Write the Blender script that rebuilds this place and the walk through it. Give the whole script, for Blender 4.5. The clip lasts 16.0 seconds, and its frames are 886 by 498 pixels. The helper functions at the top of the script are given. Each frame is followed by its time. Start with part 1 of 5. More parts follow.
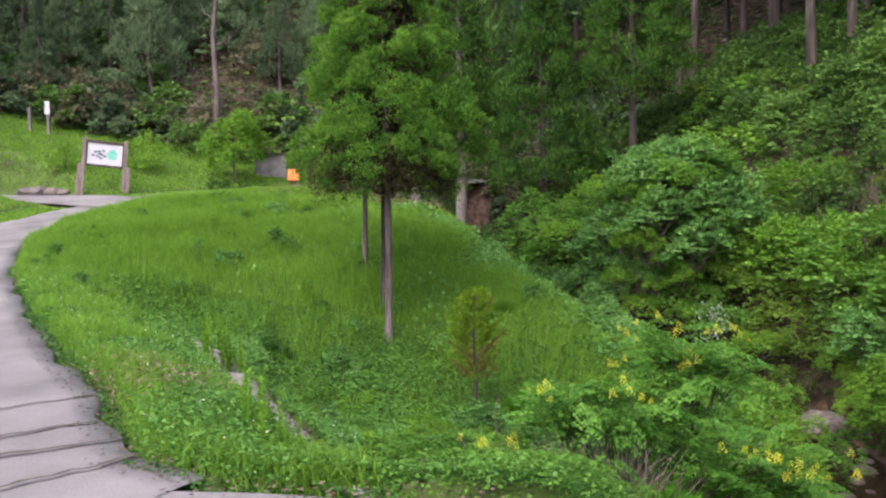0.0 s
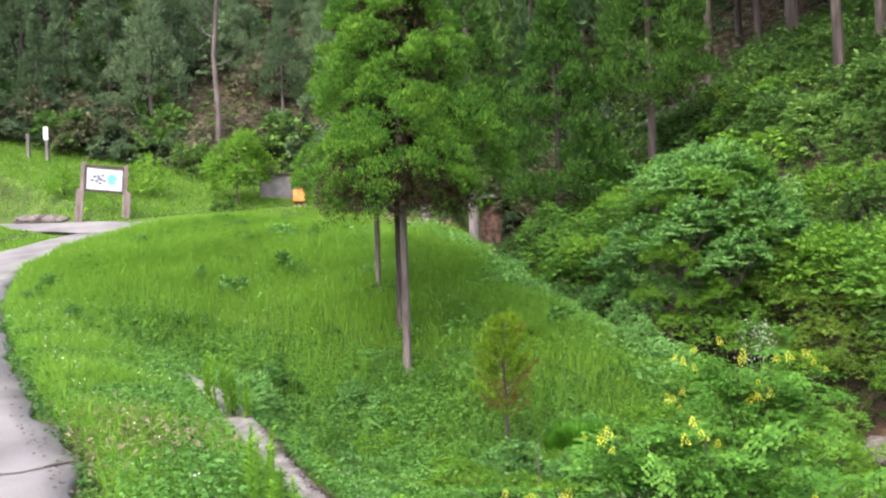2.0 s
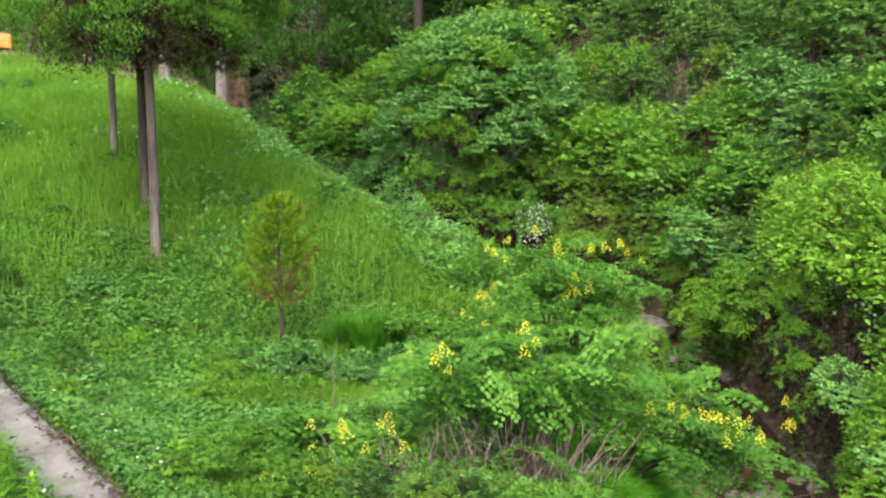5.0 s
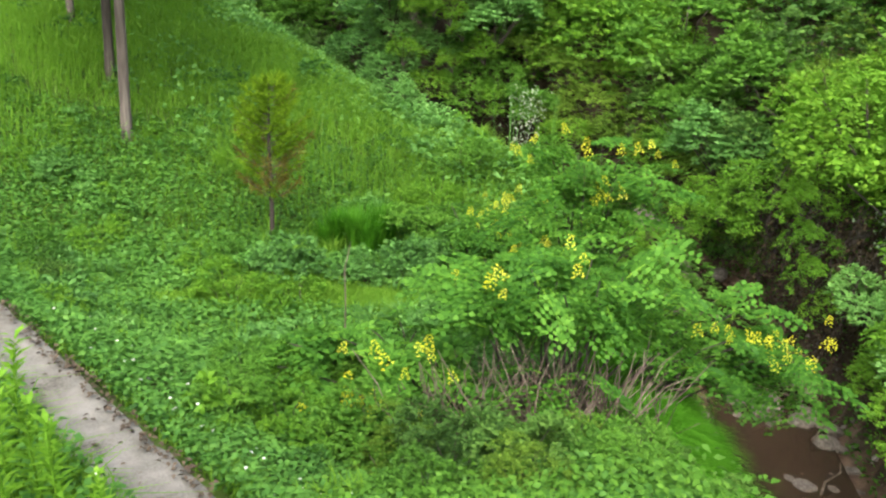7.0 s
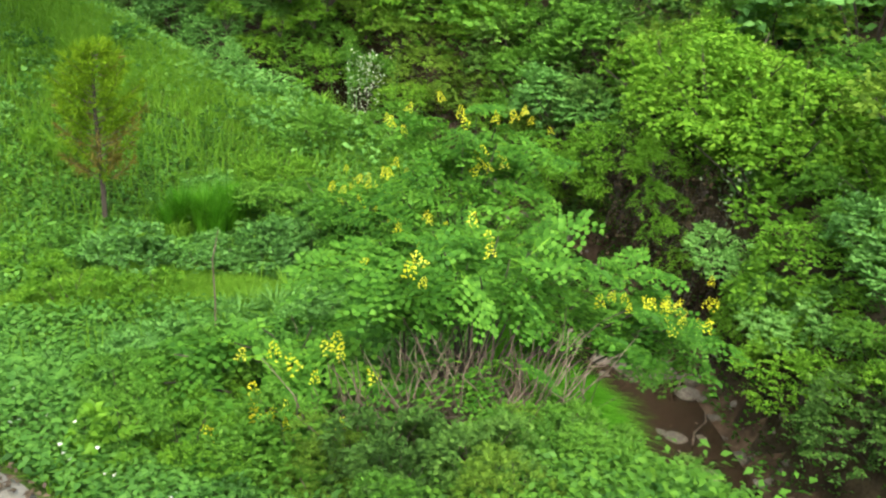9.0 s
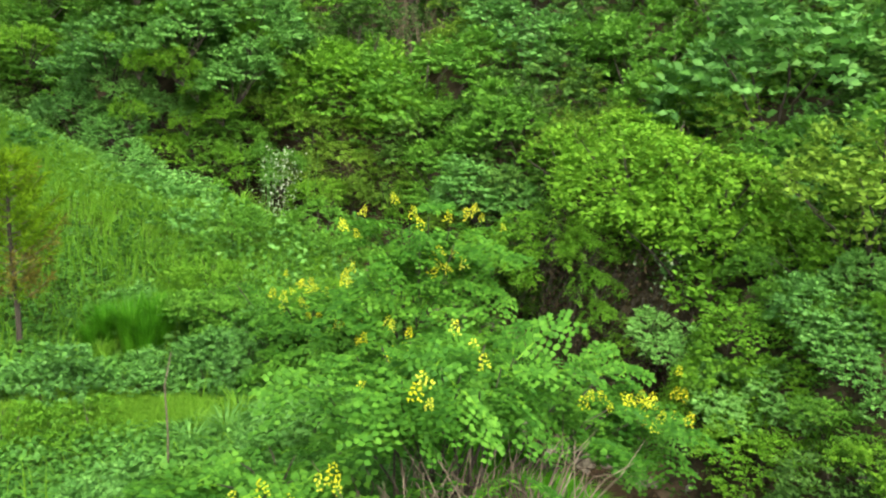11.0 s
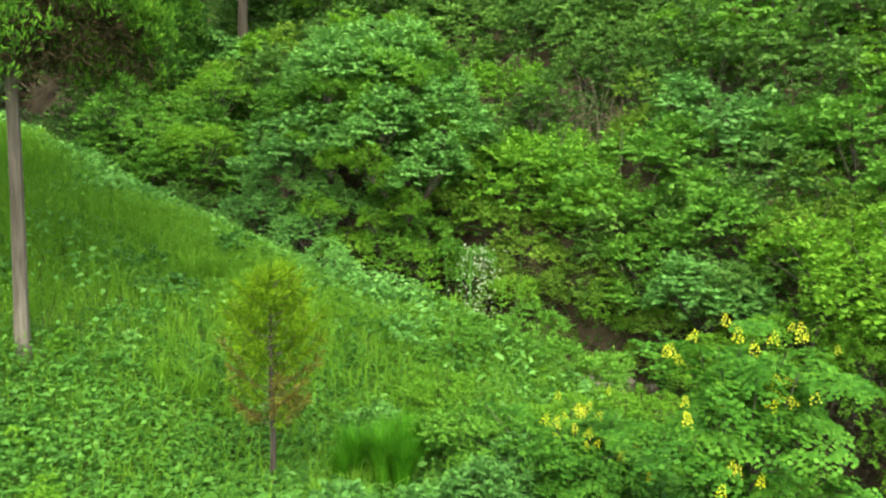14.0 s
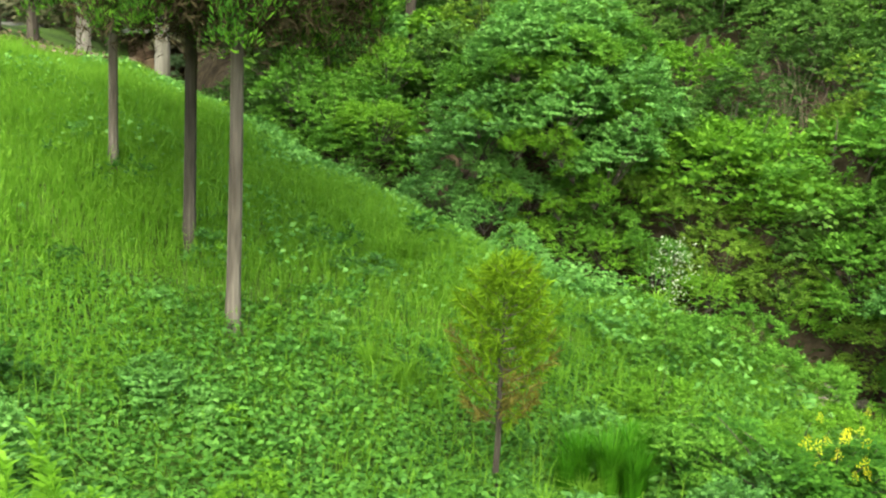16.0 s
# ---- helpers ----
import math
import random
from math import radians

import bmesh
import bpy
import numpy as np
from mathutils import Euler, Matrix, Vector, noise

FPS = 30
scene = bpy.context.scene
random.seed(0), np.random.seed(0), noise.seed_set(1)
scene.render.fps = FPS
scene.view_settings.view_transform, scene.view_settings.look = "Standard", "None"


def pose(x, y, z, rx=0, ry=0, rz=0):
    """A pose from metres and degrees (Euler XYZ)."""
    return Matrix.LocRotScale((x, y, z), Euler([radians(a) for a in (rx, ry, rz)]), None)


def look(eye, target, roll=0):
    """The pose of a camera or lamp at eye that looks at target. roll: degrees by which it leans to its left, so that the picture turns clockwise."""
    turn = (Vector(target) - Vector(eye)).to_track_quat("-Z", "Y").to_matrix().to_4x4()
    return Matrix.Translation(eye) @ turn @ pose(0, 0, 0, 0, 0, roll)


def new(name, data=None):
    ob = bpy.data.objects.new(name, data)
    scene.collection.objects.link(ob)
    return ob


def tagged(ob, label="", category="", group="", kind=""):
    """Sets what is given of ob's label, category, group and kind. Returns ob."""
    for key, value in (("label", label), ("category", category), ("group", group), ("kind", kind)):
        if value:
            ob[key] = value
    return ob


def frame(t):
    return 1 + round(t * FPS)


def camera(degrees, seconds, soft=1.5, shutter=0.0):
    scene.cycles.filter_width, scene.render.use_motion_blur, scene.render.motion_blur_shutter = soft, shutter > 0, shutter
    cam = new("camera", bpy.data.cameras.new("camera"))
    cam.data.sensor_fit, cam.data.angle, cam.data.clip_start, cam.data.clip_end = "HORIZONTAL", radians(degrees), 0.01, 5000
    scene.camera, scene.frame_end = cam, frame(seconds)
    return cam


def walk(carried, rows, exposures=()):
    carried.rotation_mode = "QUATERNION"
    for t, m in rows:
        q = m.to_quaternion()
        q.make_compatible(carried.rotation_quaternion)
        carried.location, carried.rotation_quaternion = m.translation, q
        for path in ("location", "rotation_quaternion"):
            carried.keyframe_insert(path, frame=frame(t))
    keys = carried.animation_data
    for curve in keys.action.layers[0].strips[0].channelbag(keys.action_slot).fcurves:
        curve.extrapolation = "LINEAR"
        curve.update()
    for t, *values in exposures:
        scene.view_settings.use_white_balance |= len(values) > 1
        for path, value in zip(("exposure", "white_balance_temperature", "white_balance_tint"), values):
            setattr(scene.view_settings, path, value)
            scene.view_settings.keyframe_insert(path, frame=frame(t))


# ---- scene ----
cam = camera(56.0, 16.0, soft=2.3)

PATH = [
    (0, (0.623, -0.809, 1.521), (0.369, 1.174, 1.459), -0.8),
    (0.5, (0.542, -0.442, 1.569), (0.326, 1.547, 1.552), 0.2),
    (1, (0.508, -0.117, 1.582), (0.241, 1.865, 1.594), 0.4),
    (1.5, (0.37, 0.151, 1.575), (0.327, 2.149, 1.496), 0.2),
    (2, (0.218, 0.357, 1.57), (-0.049, 2.339, 1.549), -2.3),
    (2.5, (0.073, 0.592, 1.563), (-0.093, 2.585, 1.534), -0.5),
    (3, (-0.055, 0.834, 1.54), (-0.249, 2.824, 1.581), 0.2),
    (3.5, (-0.088, 1.103, 1.543), (0.004, 3.095, 1.392), -2.1),
    (4, (-0.165, 1.388, 1.546), (0.014, 3.351, 1.209), -1.9),
    (4.5, (-0.246, 1.675, 1.55), (-0.054, 3.624, 1.143), -1.5),
    (4.7, (-0.287, 1.77, 1.553), (0.001, 3.719, 1.208), -1.3),
    (6.8, (-0.811, 2.628, 1.663), (-0.373, 4.497, 1.101), 4.1),
    (7, (-0.864, 2.69, 1.654), (-0.408, 4.532, 1.021), 2.7),
    (7.5, (-0.976, 2.874, 1.623), (-0.421, 4.687, 0.986), 4.3),
    (8, (-1.083, 3.085, 1.599), (-0.519, 4.884, 0.932), 4.0),
    (8.5, (-1.168, 3.243, 1.587), (-0.578, 5.02, 0.883), 1.3),
    (8.8, (-1.211, 3.316, 1.584), (-0.451, 5.057, 0.956), 4.1),
    (9, (-1.262, 3.335, 1.583), (-0.389, 4.997, 0.896), 4.0),
    (9.5, (-1.381, 3.424, 1.602), (-0.473, 5.099, 0.993), 3.0),
    (10, (-1.431, 3.541, 1.63), (-0.428, 5.195, 1.122), 5.4),
    (10.2, (-1.454, 3.588, 1.637), (-0.389, 5.21, 1.155), 5.4),
    (12.3, (-2.129, 4.599, 1.652), (-0.993, 6.172, 1.169), 2.2),
    (12.5, (-2.195, 4.726, 1.656), (-1.074, 6.322, 1.215), 4.6),
    (13, (-2.355, 4.974, 1.656), (-1.233, 6.575, 1.229), 4.0),
    (13.5, (-2.525, 5.275, 1.699), (-1.434, 6.919, 1.379), 3.3),
    (14, (-2.684, 5.516, 1.738), (-1.731, 7.248, 1.432), 1.4),
    (14.5, (-2.875, 5.68, 1.749), (-1.893, 7.405, 1.503), 2.3),
    (15, (-3.008, 5.886, 1.735), (-2.143, 7.665, 1.444), 0.1),
    (15.5, (-3.159, 6.229, 1.698), (-2.456, 8.075, 1.381), 2.2),
    (16, (-3.359, 6.485, 1.66), (-2.667, 8.328, 1.304), 2.8),
]
EXPOSURE = [(0, 1.42, 6200, 32), (1.0, 1.65, 6200, 30), (2.0, 1.9, 6250, 27), (3.5, 1.93, 6400, 24), (7, 1.77, 6680, 10), (9, 1.8, 6950, 2), (12.5, 1.93, 7150, -4), (16, 2.0, 7150, -4)]
walk(cam, [(t, look(eye, target, roll)) for t, eye, target, roll in PATH], exposures=EXPOSURE)

# ---- light ----
world = bpy.data.worlds.new("overcast_sky")
scene.world = world
world.use_nodes = True
wn = world.node_tree
sky = wn.nodes.new("ShaderNodeTexSky")
sky.sky_type, sky.sun_disc = "NISHITA", False
sky.sun_elevation, sky.sun_rotation = radians(50), radians(202)
sky.air_density, sky.dust_density, sky.ozone_density = 1.0, 4.0, 1.0
wn.links.new(sky.outputs[0], wn.nodes["Background"].inputs[0])
wn.nodes["Background"].inputs[1].default_value = 0.15
sun = new("sun", bpy.data.lights.new("sun", "SUN"))
sun.data.energy, sun.data.angle, sun.data.color = 1.5, radians(90), (1.0, 0.96, 0.88)
sun.matrix_world = look((0, 0, 0), (0.25, 0.6, -0.76))


# ---- materials ----
def nodes_of(name, rough=0.7, spec=0.3):
    m = bpy.data.materials.new(name)
    m.use_nodes = True
    nt = m.node_tree
    b = nt.nodes["Principled BSDF"]
    b.inputs["Roughness"].default_value = rough
    b.inputs["Specular IOR Level"].default_value = spec
    return m, nt, b


def ramp(nt, stops):
    r = nt.nodes.new("ShaderNodeValToRGB")
    e = r.color_ramp.elements
    while len(e) < len(stops):
        e.new(0.5)
    for el, (p, c) in zip(e, stops):
        el.position, el.color = p, (*c, 1)
    return r


def leaf_mat(name, dark, mid, light, rough=0.55, through_light=0.35, patch=0.5, spec=0.25, grain=0.9):
    """Foliage: colour varies from leaf to leaf and in patches, and light shines through."""
    m, nt, b = nodes_of(name, rough, spec)
    geo = nt.nodes.new("ShaderNodeNewGeometry")
    info = nt.nodes.new("ShaderNodeObjectInfo")
    tex = nt.nodes.new("ShaderNodeTexNoise")
    tex.inputs["Scale"].default_value = grain
    tex.inputs["Detail"].default_value = 3
    nt.links.new(geo.outputs["Position"], tex.inputs["Vector"])
    add = nt.nodes.new("ShaderNodeMath")
    add.operation = "MULTIPLY_ADD"
    add.inputs[1].default_value = patch * 1.6
    nt.links.new(tex.outputs["Fac"], add.inputs[0])
    mix = nt.nodes.new("ShaderNodeMath")
    mix.operation = "MULTIPLY_ADD"
    mix.inputs[1].default_value = 1.0 - patch * 0.7
    mix.inputs[2].default_value = -0.2 * patch - 0.05
    nt.links.new(geo.outputs["Random Per Island"], mix.inputs[0])
    nt.links.new(mix.outputs[0], add.inputs[2])
    plus = nt.nodes.new("ShaderNodeMath")
    plus.operation = "MULTIPLY_ADD"
    plus.inputs[1].default_value = 0.5
    nt.links.new(info.outputs["Random"], plus.inputs[0])
    nt.links.new(add.outputs[0], plus.inputs[2])
    off = nt.nodes.new("ShaderNodeMath")
    off.operation = "SUBTRACT"
    off.inputs[1].default_value = 0.38
    nt.links.new(plus.outputs[0], off.inputs[0])
    r = ramp(nt, [(0.0, dark), (0.5, mid), (1.0, light)])
    nt.links.new(off.outputs[0], r.inputs[0])
    nt.links.new(r.outputs[0], b.inputs["Base Color"])
    tr = nt.nodes.new("ShaderNodeBsdfTranslucent")
    nt.links.new(r.outputs[0], tr.inputs["Color"])
    ms = nt.nodes.new("ShaderNodeMixShader")
    ms.inputs[0].default_value = through_light
    nt.links.new(b.outputs[0], ms.inputs[1])
    nt.links.new(tr.outputs[0], ms.inputs[2])
    nt.links.new(ms.outputs[0], nt.nodes["Material Output"].inputs[0])
    return m


def solid_mat(name, stops, scale=8.0, rough=0.85, bump=0.3, bump_scale=40.0, stretch=(1, 1, 1), spec=0.25):
    """Mineral or wooden surface: two scales of noise and a fine relief."""
    m, nt, b = nodes_of(name, rough, spec)
    co = nt.nodes.new("ShaderNodeTexCoord")
    mp = nt.nodes.new("ShaderNodeMapping")
    mp.inputs["Scale"].default_value = stretch
    nt.links.new(co.outputs["Object"], mp.inputs[0])
    n1, n2 = nt.nodes.new("ShaderNodeTexNoise"), nt.nodes.new("ShaderNodeTexNoise")
    n1.inputs["Scale"].default_value, n1.inputs["Detail"].default_value = scale, 6
    n2.inputs["Scale"].default_value, n2.inputs["Detail"].default_value = bump_scale, 5
    for n in (n1, n2):
        nt.links.new(mp.outputs[0], n.inputs["Vector"])
    mx = nt.nodes.new("ShaderNodeMath")
    mx.operation = "MULTIPLY_ADD"
    mx.inputs[1].default_value = 0.35
    nt.links.new(n2.outputs["Fac"], mx.inputs[0])
    nt.links.new(n1.outputs["Fac"], mx.inputs[2])
    sb = nt.nodes.new("ShaderNodeMath")
    sb.operation = "SUBTRACT"
    sb.inputs[1].default_value = 0.17
    nt.links.new(mx.outputs[0], sb.inputs[0])
    r = ramp(nt, stops)
    nt.links.new(sb.outputs[0], r.inputs[0])
    nt.links.new(r.outputs[0], b.inputs["Base Color"])
    bp = nt.nodes.new("ShaderNodeBump")
    bp.inputs["Strength"].default_value = bump
    bp.inputs["Distance"].default_value = 0.02
    nt.links.new(n2.outputs["Fac"], bp.inputs["Height"])
    nt.links.new(bp.outputs[0], b.inputs["Normal"])
    return m


M_SOIL = solid_mat("mossy_soil", [(0.3, (0.030, 0.042, 0.012)), (0.5, (0.052, 0.10, 0.016)), (0.7, (0.085, 0.14, 0.024))], 1.3, 0.95, 0.8, 25)
M_ROAD = solid_mat("weathered_concrete", [(0.25, (0.10, 0.101, 0.09)), (0.5, (0.165, 0.166, 0.148)), (0.75, (0.22, 0.22, 0.198))], 0.9, 0.85, 0.3, 60)
M_STRIP = solid_mat("old_cement", [(0.3, (0.09, 0.085, 0.065)), (0.46, (0.19, 0.182, 0.155)), (0.72, (0.29, 0.278, 0.245))], 5.0, 0.9, 0.4, 70)
M_CRACK = solid_mat("crack_dirt", [(0.3, (0.04, 0.04, 0.03)), (0.7, (0.09, 0.085, 0.06))], 9, 0.95, 0.3)
M_BARK = solid_mat("cedar_bark", [(0.3, (0.045, 0.038, 0.031)), (0.5, (0.095, 0.082, 0.069)), (0.7, (0.155, 0.137, 0.118))], 7, 0.95, 0.9, 30, (1, 1, 0.12))
M_BARKD = solid_mat("dark_bark", [(0.3, (0.022, 0.019, 0.015)), (0.55, (0.055, 0.047, 0.038)), (0.75, (0.10, 0.087, 0.072))], 7, 0.95, 0.9, 30, (1, 1, 0.12))
M_PALEBARK = solid_mat("pale_bark", [(0.3, (0.09, 0.085, 0.07)), (0.55, (0.16, 0.15, 0.13)), (0.75, (0.22, 0.21, 0.185))], 5, 0.9, 0.6, 26, (1, 1, 0.2))
M_TWIG = solid_mat("dry_twig", [(0.3, (0.055, 0.044, 0.031)), (0.55, (0.115, 0.094, 0.07)), (0.75, (0.22, 0.185, 0.145))], 10, 0.9, 0.4)
M_ROCK = solid_mat("stream_rock", [(0.28, (0.06, 0.055, 0.045)), (0.5, (0.14, 0.125, 0.105)), (0.72, (0.24, 0.22, 0.19))], 6, 0.8, 0.8, 35)
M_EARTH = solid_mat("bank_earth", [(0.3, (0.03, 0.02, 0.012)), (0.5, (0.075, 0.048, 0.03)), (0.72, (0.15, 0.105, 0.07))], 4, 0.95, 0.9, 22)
# forest litter, dark enough to paint shade into gaps between shrubs
M_SHADELITTER = solid_mat("shade_dark_floor", [(0.3, (0.016, 0.012, 0.007)), (0.5, (0.042, 0.032, 0.018)), (0.72, (0.085, 0.065, 0.04))], 3, 0.95, 0.9, 24)
M_WOOD = solid_mat("weathered_post", [(0.3, (0.10, 0.08, 0.065)), (0.55, (0.19, 0.155, 0.13)), (0.75, (0.28, 0.24, 0.21))], 9, 0.85, 0.5, 40, (1, 1, 0.15))
M_WHITE = solid_mat("white_board", [(0.3, (0.40, 0.42, 0.41)), (0.7, (0.50, 0.52, 0.51))], 2, 0.6, 0.05)
M_TEAL = solid_mat("teal_print", [(0.3, (0.10, 0.42, 0.30)), (0.7, (0.16, 0.52, 0.38))], 5, 0.5, 0.05)
M_INK = solid_mat("dark_print", [(0.3, (0.05, 0.07, 0.10)), (0.7, (0.10, 0.13, 0.16))], 5, 0.5, 0.05)
M_ORANGE = solid_mat("orange_sheet", [(0.3, (0.75, 0.24, 0.05)), (0.7, (0.9, 0.36, 0.10))], 4, 0.6, 0.1)
M_GREYSHED = solid_mat("grey_sheet_metal", [(0.3, (0.14, 0.14, 0.13)), (0.7, (0.24, 0.235, 0.22))], 3, 0.8, 0.1)
M_FRAME = solid_mat("dark_frame_wood", [(0.3, (0.035, 0.028, 0.022)), (0.7, (0.08, 0.065, 0.052))], 8, 0.8, 0.3, 40)
M_RUST = solid_mat("rust_brown", [(0.3, (0.14, 0.07, 0.04)), (0.7, (0.32, 0.17, 0.09))], 6, 0.85, 0.3)
M_WATER, _nt, _b = nodes_of("stream_water", 0.08, 0.5)
_b.inputs["Base Color"].default_value = (0.035, 0.024, 0.015, 1)
_n = _nt.nodes.new("ShaderNodeTexNoise")
_n.inputs["Scale"].default_value = 6
_bp = _nt.nodes.new("ShaderNodeBump")
_bp.inputs["Strength"].default_value = 0.25
_nt.links.new(_n.outputs["Fac"], _bp.inputs["Height"])
_nt.links.new(_bp.outputs[0], _b.inputs["Normal"])

L_MEADOW = leaf_mat("meadow_leaf", (0.032, 0.106, 0.018), (0.066, 0.195, 0.029), (0.125, 0.305, 0.048))
L_GRASS = leaf_mat("grass_blade", (0.112, 0.252, 0.025), (0.162, 0.34, 0.034), (0.215, 0.42, 0.052), through_light=0.55, spec=0.1)
L_TUFT = leaf_mat("tuft_blade", (0.032, 0.135, 0.008), (0.062, 0.215, 0.013), (0.11, 0.31, 0.025), patch=0.2, spec=0.04)
L_SHRUB = leaf_mat("shrub_leaf", (0.05, 0.14, 0.018), (0.088, 0.23, 0.026), (0.15, 0.33, 0.04), through_light=0.4, spec=0.15)
L_SHRUBY = leaf_mat("bright_shrub_leaf", (0.07, 0.185, 0.016), (0.115, 0.275, 0.022), (0.19, 0.38, 0.034), through_light=0.4, spec=0.15)
L_SHRUBB = leaf_mat("bluish_shrub_leaf", (0.055, 0.155, 0.034), (0.112, 0.285, 0.055), (0.20, 0.42, 0.10))
L_SPROUT = leaf_mat("young_weed_leaf", (0.10, 0.24, 0.018), (0.16, 0.35, 0.028), (0.24, 0.45, 0.05), through_light=0.45, patch=0.2, spec=0.12)
L_OLIVE = leaf_mat("olive_shrub_leaf", (0.055, 0.12, 0.014), (0.105, 0.205, 0.022), (0.175, 0.295, 0.036), through_light=0.35, spec=0.12)
L_FEATHER = leaf_mat("feather_leaflet", (0.034, 0.118, 0.014), (0.074, 0.212, 0.023), (0.135, 0.32, 0.038), patch=0.35, grain=2.0, spec=0.15, through_light=0.4)
L_CEDAR = leaf_mat("cedar_needles", (0.014, 0.048, 0.010), (0.044, 0.128, 0.016), (0.145, 0.315, 0.03), rough=0.85, spec=0.03, patch=0.7, through_light=0.2, grain=2.2)
L_CEDARD = leaf_mat("dark_cedar_needles", (0.010, 0.034, 0.008), (0.03, 0.09, 0.014), (0.085, 0.19, 0.024), rough=0.85, spec=0.08, patch=0.5, grain=1.2)
# dead brown needles, taken near black to paint the crown's inner shade
L_DEADSHADE = leaf_mat("shade_dark_dead_needles", (0.012, 0.010, 0.006), (0.026, 0.022, 0.011), (0.05, 0.04, 0.02), rough=0.9, spec=0.05, through_light=0.05)
L_VINE = leaf_mat("dead_vine_leaf", (0.020, 0.017, 0.010), (0.045, 0.036, 0.020), (0.09, 0.07, 0.04), rough=0.9, spec=0.04, through_light=0.1)
L_SAP = leaf_mat("sapling_needles", (0.045, 0.105, 0.008), (0.10, 0.20, 0.010), (0.20, 0.35, 0.018), rough=0.8, spec=0.08, patch=0.2)
L_SAPB = leaf_mat("browned_needles", (0.09, 0.085, 0.014), (0.14, 0.125, 0.02), (0.20, 0.175, 0.03), patch=0.2)
# slightly blue-grey leaf: a touch of distance haze in the colour
L_FOREST = leaf_mat("hazed_forest_leaf", (0.015, 0.036, 0.014), (0.036, 0.08, 0.028), (0.075, 0.145, 0.046), spec=0.08)
L_FORESTY = leaf_mat("young_tree_leaf", (0.035, 0.085, 0.018), (0.07, 0.16, 0.03), (0.13, 0.26, 0.045), spec=0.1)
# far woods: leaf colour lifted and greyed to paint in the haze
L_HAZE = leaf_mat("hazy_wood_leaf", (0.066, 0.115, 0.052), (0.11, 0.18, 0.082), (0.165, 0.255, 0.12), through_light=0.45, spec=0.05, patch=0.4)
# half-dry leaf, also greyed and brightened towards the haze
L_DRY = leaf_mat("hazed_dry_undergrowth", (0.10, 0.11, 0.055), (0.15, 0.155, 0.085), (0.205, 0.21, 0.12), through_light=0.4, spec=0.05, patch=0.3)
L_LITTER = leaf_mat("leaf_litter", (0.06, 0.045, 0.03), (0.12, 0.09, 0.06), (0.20, 0.15, 0.10), through_light=0.1)
L_STRAW = leaf_mat("dry_weed_leaf", (0.13, 0.12, 0.06), (0.22, 0.19, 0.11), (0.33, 0.28, 0.18), through_light=0.2)
L_YELLOW = leaf_mat("yellow_petal", (0.66, 0.66, 0.03), (0.78, 0.80, 0.06), (0.84, 0.86, 0.2), patch=0.1)
L_WHITEF = leaf_mat("white_petal", (0.6, 0.62, 0.55), (0.75, 0.75, 0.70), (0.8, 0.8, 0.78), patch=0.1)
L_SILVER = leaf_mat("silver_leaf", (0.15, 0.24, 0.12), (0.3, 0.40, 0.24), (0.55, 0.6, 0.48), patch=0.1)


# ---- the lie of the land ----
EDGE = np.array([(14, 3.7), (-0.6, 3.85), (-1.35, 3.95), (-2.1, 4.3), (-2.6, 5.0), (-3.3, 6.05), (-4.5, 7.4), (-6.7, 10.1),
                 (-10.2, 14.7), (-12.9, 19.2), (-14.05, 22.6), (-13.8, 27.1), (-12.8, 29.6), (-9.5, 34), (-4, 40), (6, 50)])
BRANCH = np.array([(-14.3, 27.8), (-17.5, 29.2), (-23, 31.4), (-32, 34.5)])
STREAM = np.array([(2.0, -30), (2.6, 2), (3.5, 6.5), (4.25, 8.5), (5.1, 10.5), (5.7, 13), (5.3, 15.3), (4.1, 17.7), (2.5, 20.2), (0.7, 24),
                   (-1.2, 30), (-3, 45), (-3, 120)])

WALL = np.array([(0.9, 2.6), (-0.25, 4.55), (-1.2, 6.05), (-2.1, 7.5), (-3.0, 9.0), (-4.2, 10.9), (-6.4, 13.6), (-8.5, 16.2)])


def signed_distance(line, x, y):
    """Distance to a polyline, positive to its right as it runs."""
    best, sign = np.full(x.shape, 1e9), np.ones(x.shape)
    for a, b in zip(line[:-1], line[1:]):
        d = b - a
        k = np.clip(((x - a[0]) * d[0] + (y - a[1]) * d[1]) / (d @ d), 0, 1)
        far = np.hypot(x - a[0] - k * d[0], y - a[1] - k * d[1])
        side = (x - a[0]) * d[1] - (y - a[1]) * d[0]
        near = far < best - 1e-9
        best, sign = np.where(near, far, best), np.where(near, np.where(side >= 0, 1.0, -1.0), sign)
    return best * sign


def step(a, b, v):
    k = np.clip((v - a) / (b - a), 0, 1)
    return k * k * (3 - 2 * k)


def road_height(y):
    k = np.clip(y, 0, 30)
    return 0.02 * k + 0.0026 * k * k - 0.17 + 0.08 * np.clip(y - 30, 0, 200)


def bumps(x, y):
    return (np.sin(x * 1.9 + 1.3 * np.sin(y * 0.9)) * np.sin(y * 1.6 + 0.7 * np.sin(x * 1.2)) * 0.06
            + np.sin(x * 0.7 + y * 0.45) * np.sin(y * 0.55 - x * 0.35 + 1) * 0.10)


def wall_height(x, y):
    return -0.5 + 0.035 * np.clip(y - 7, -3, 12)


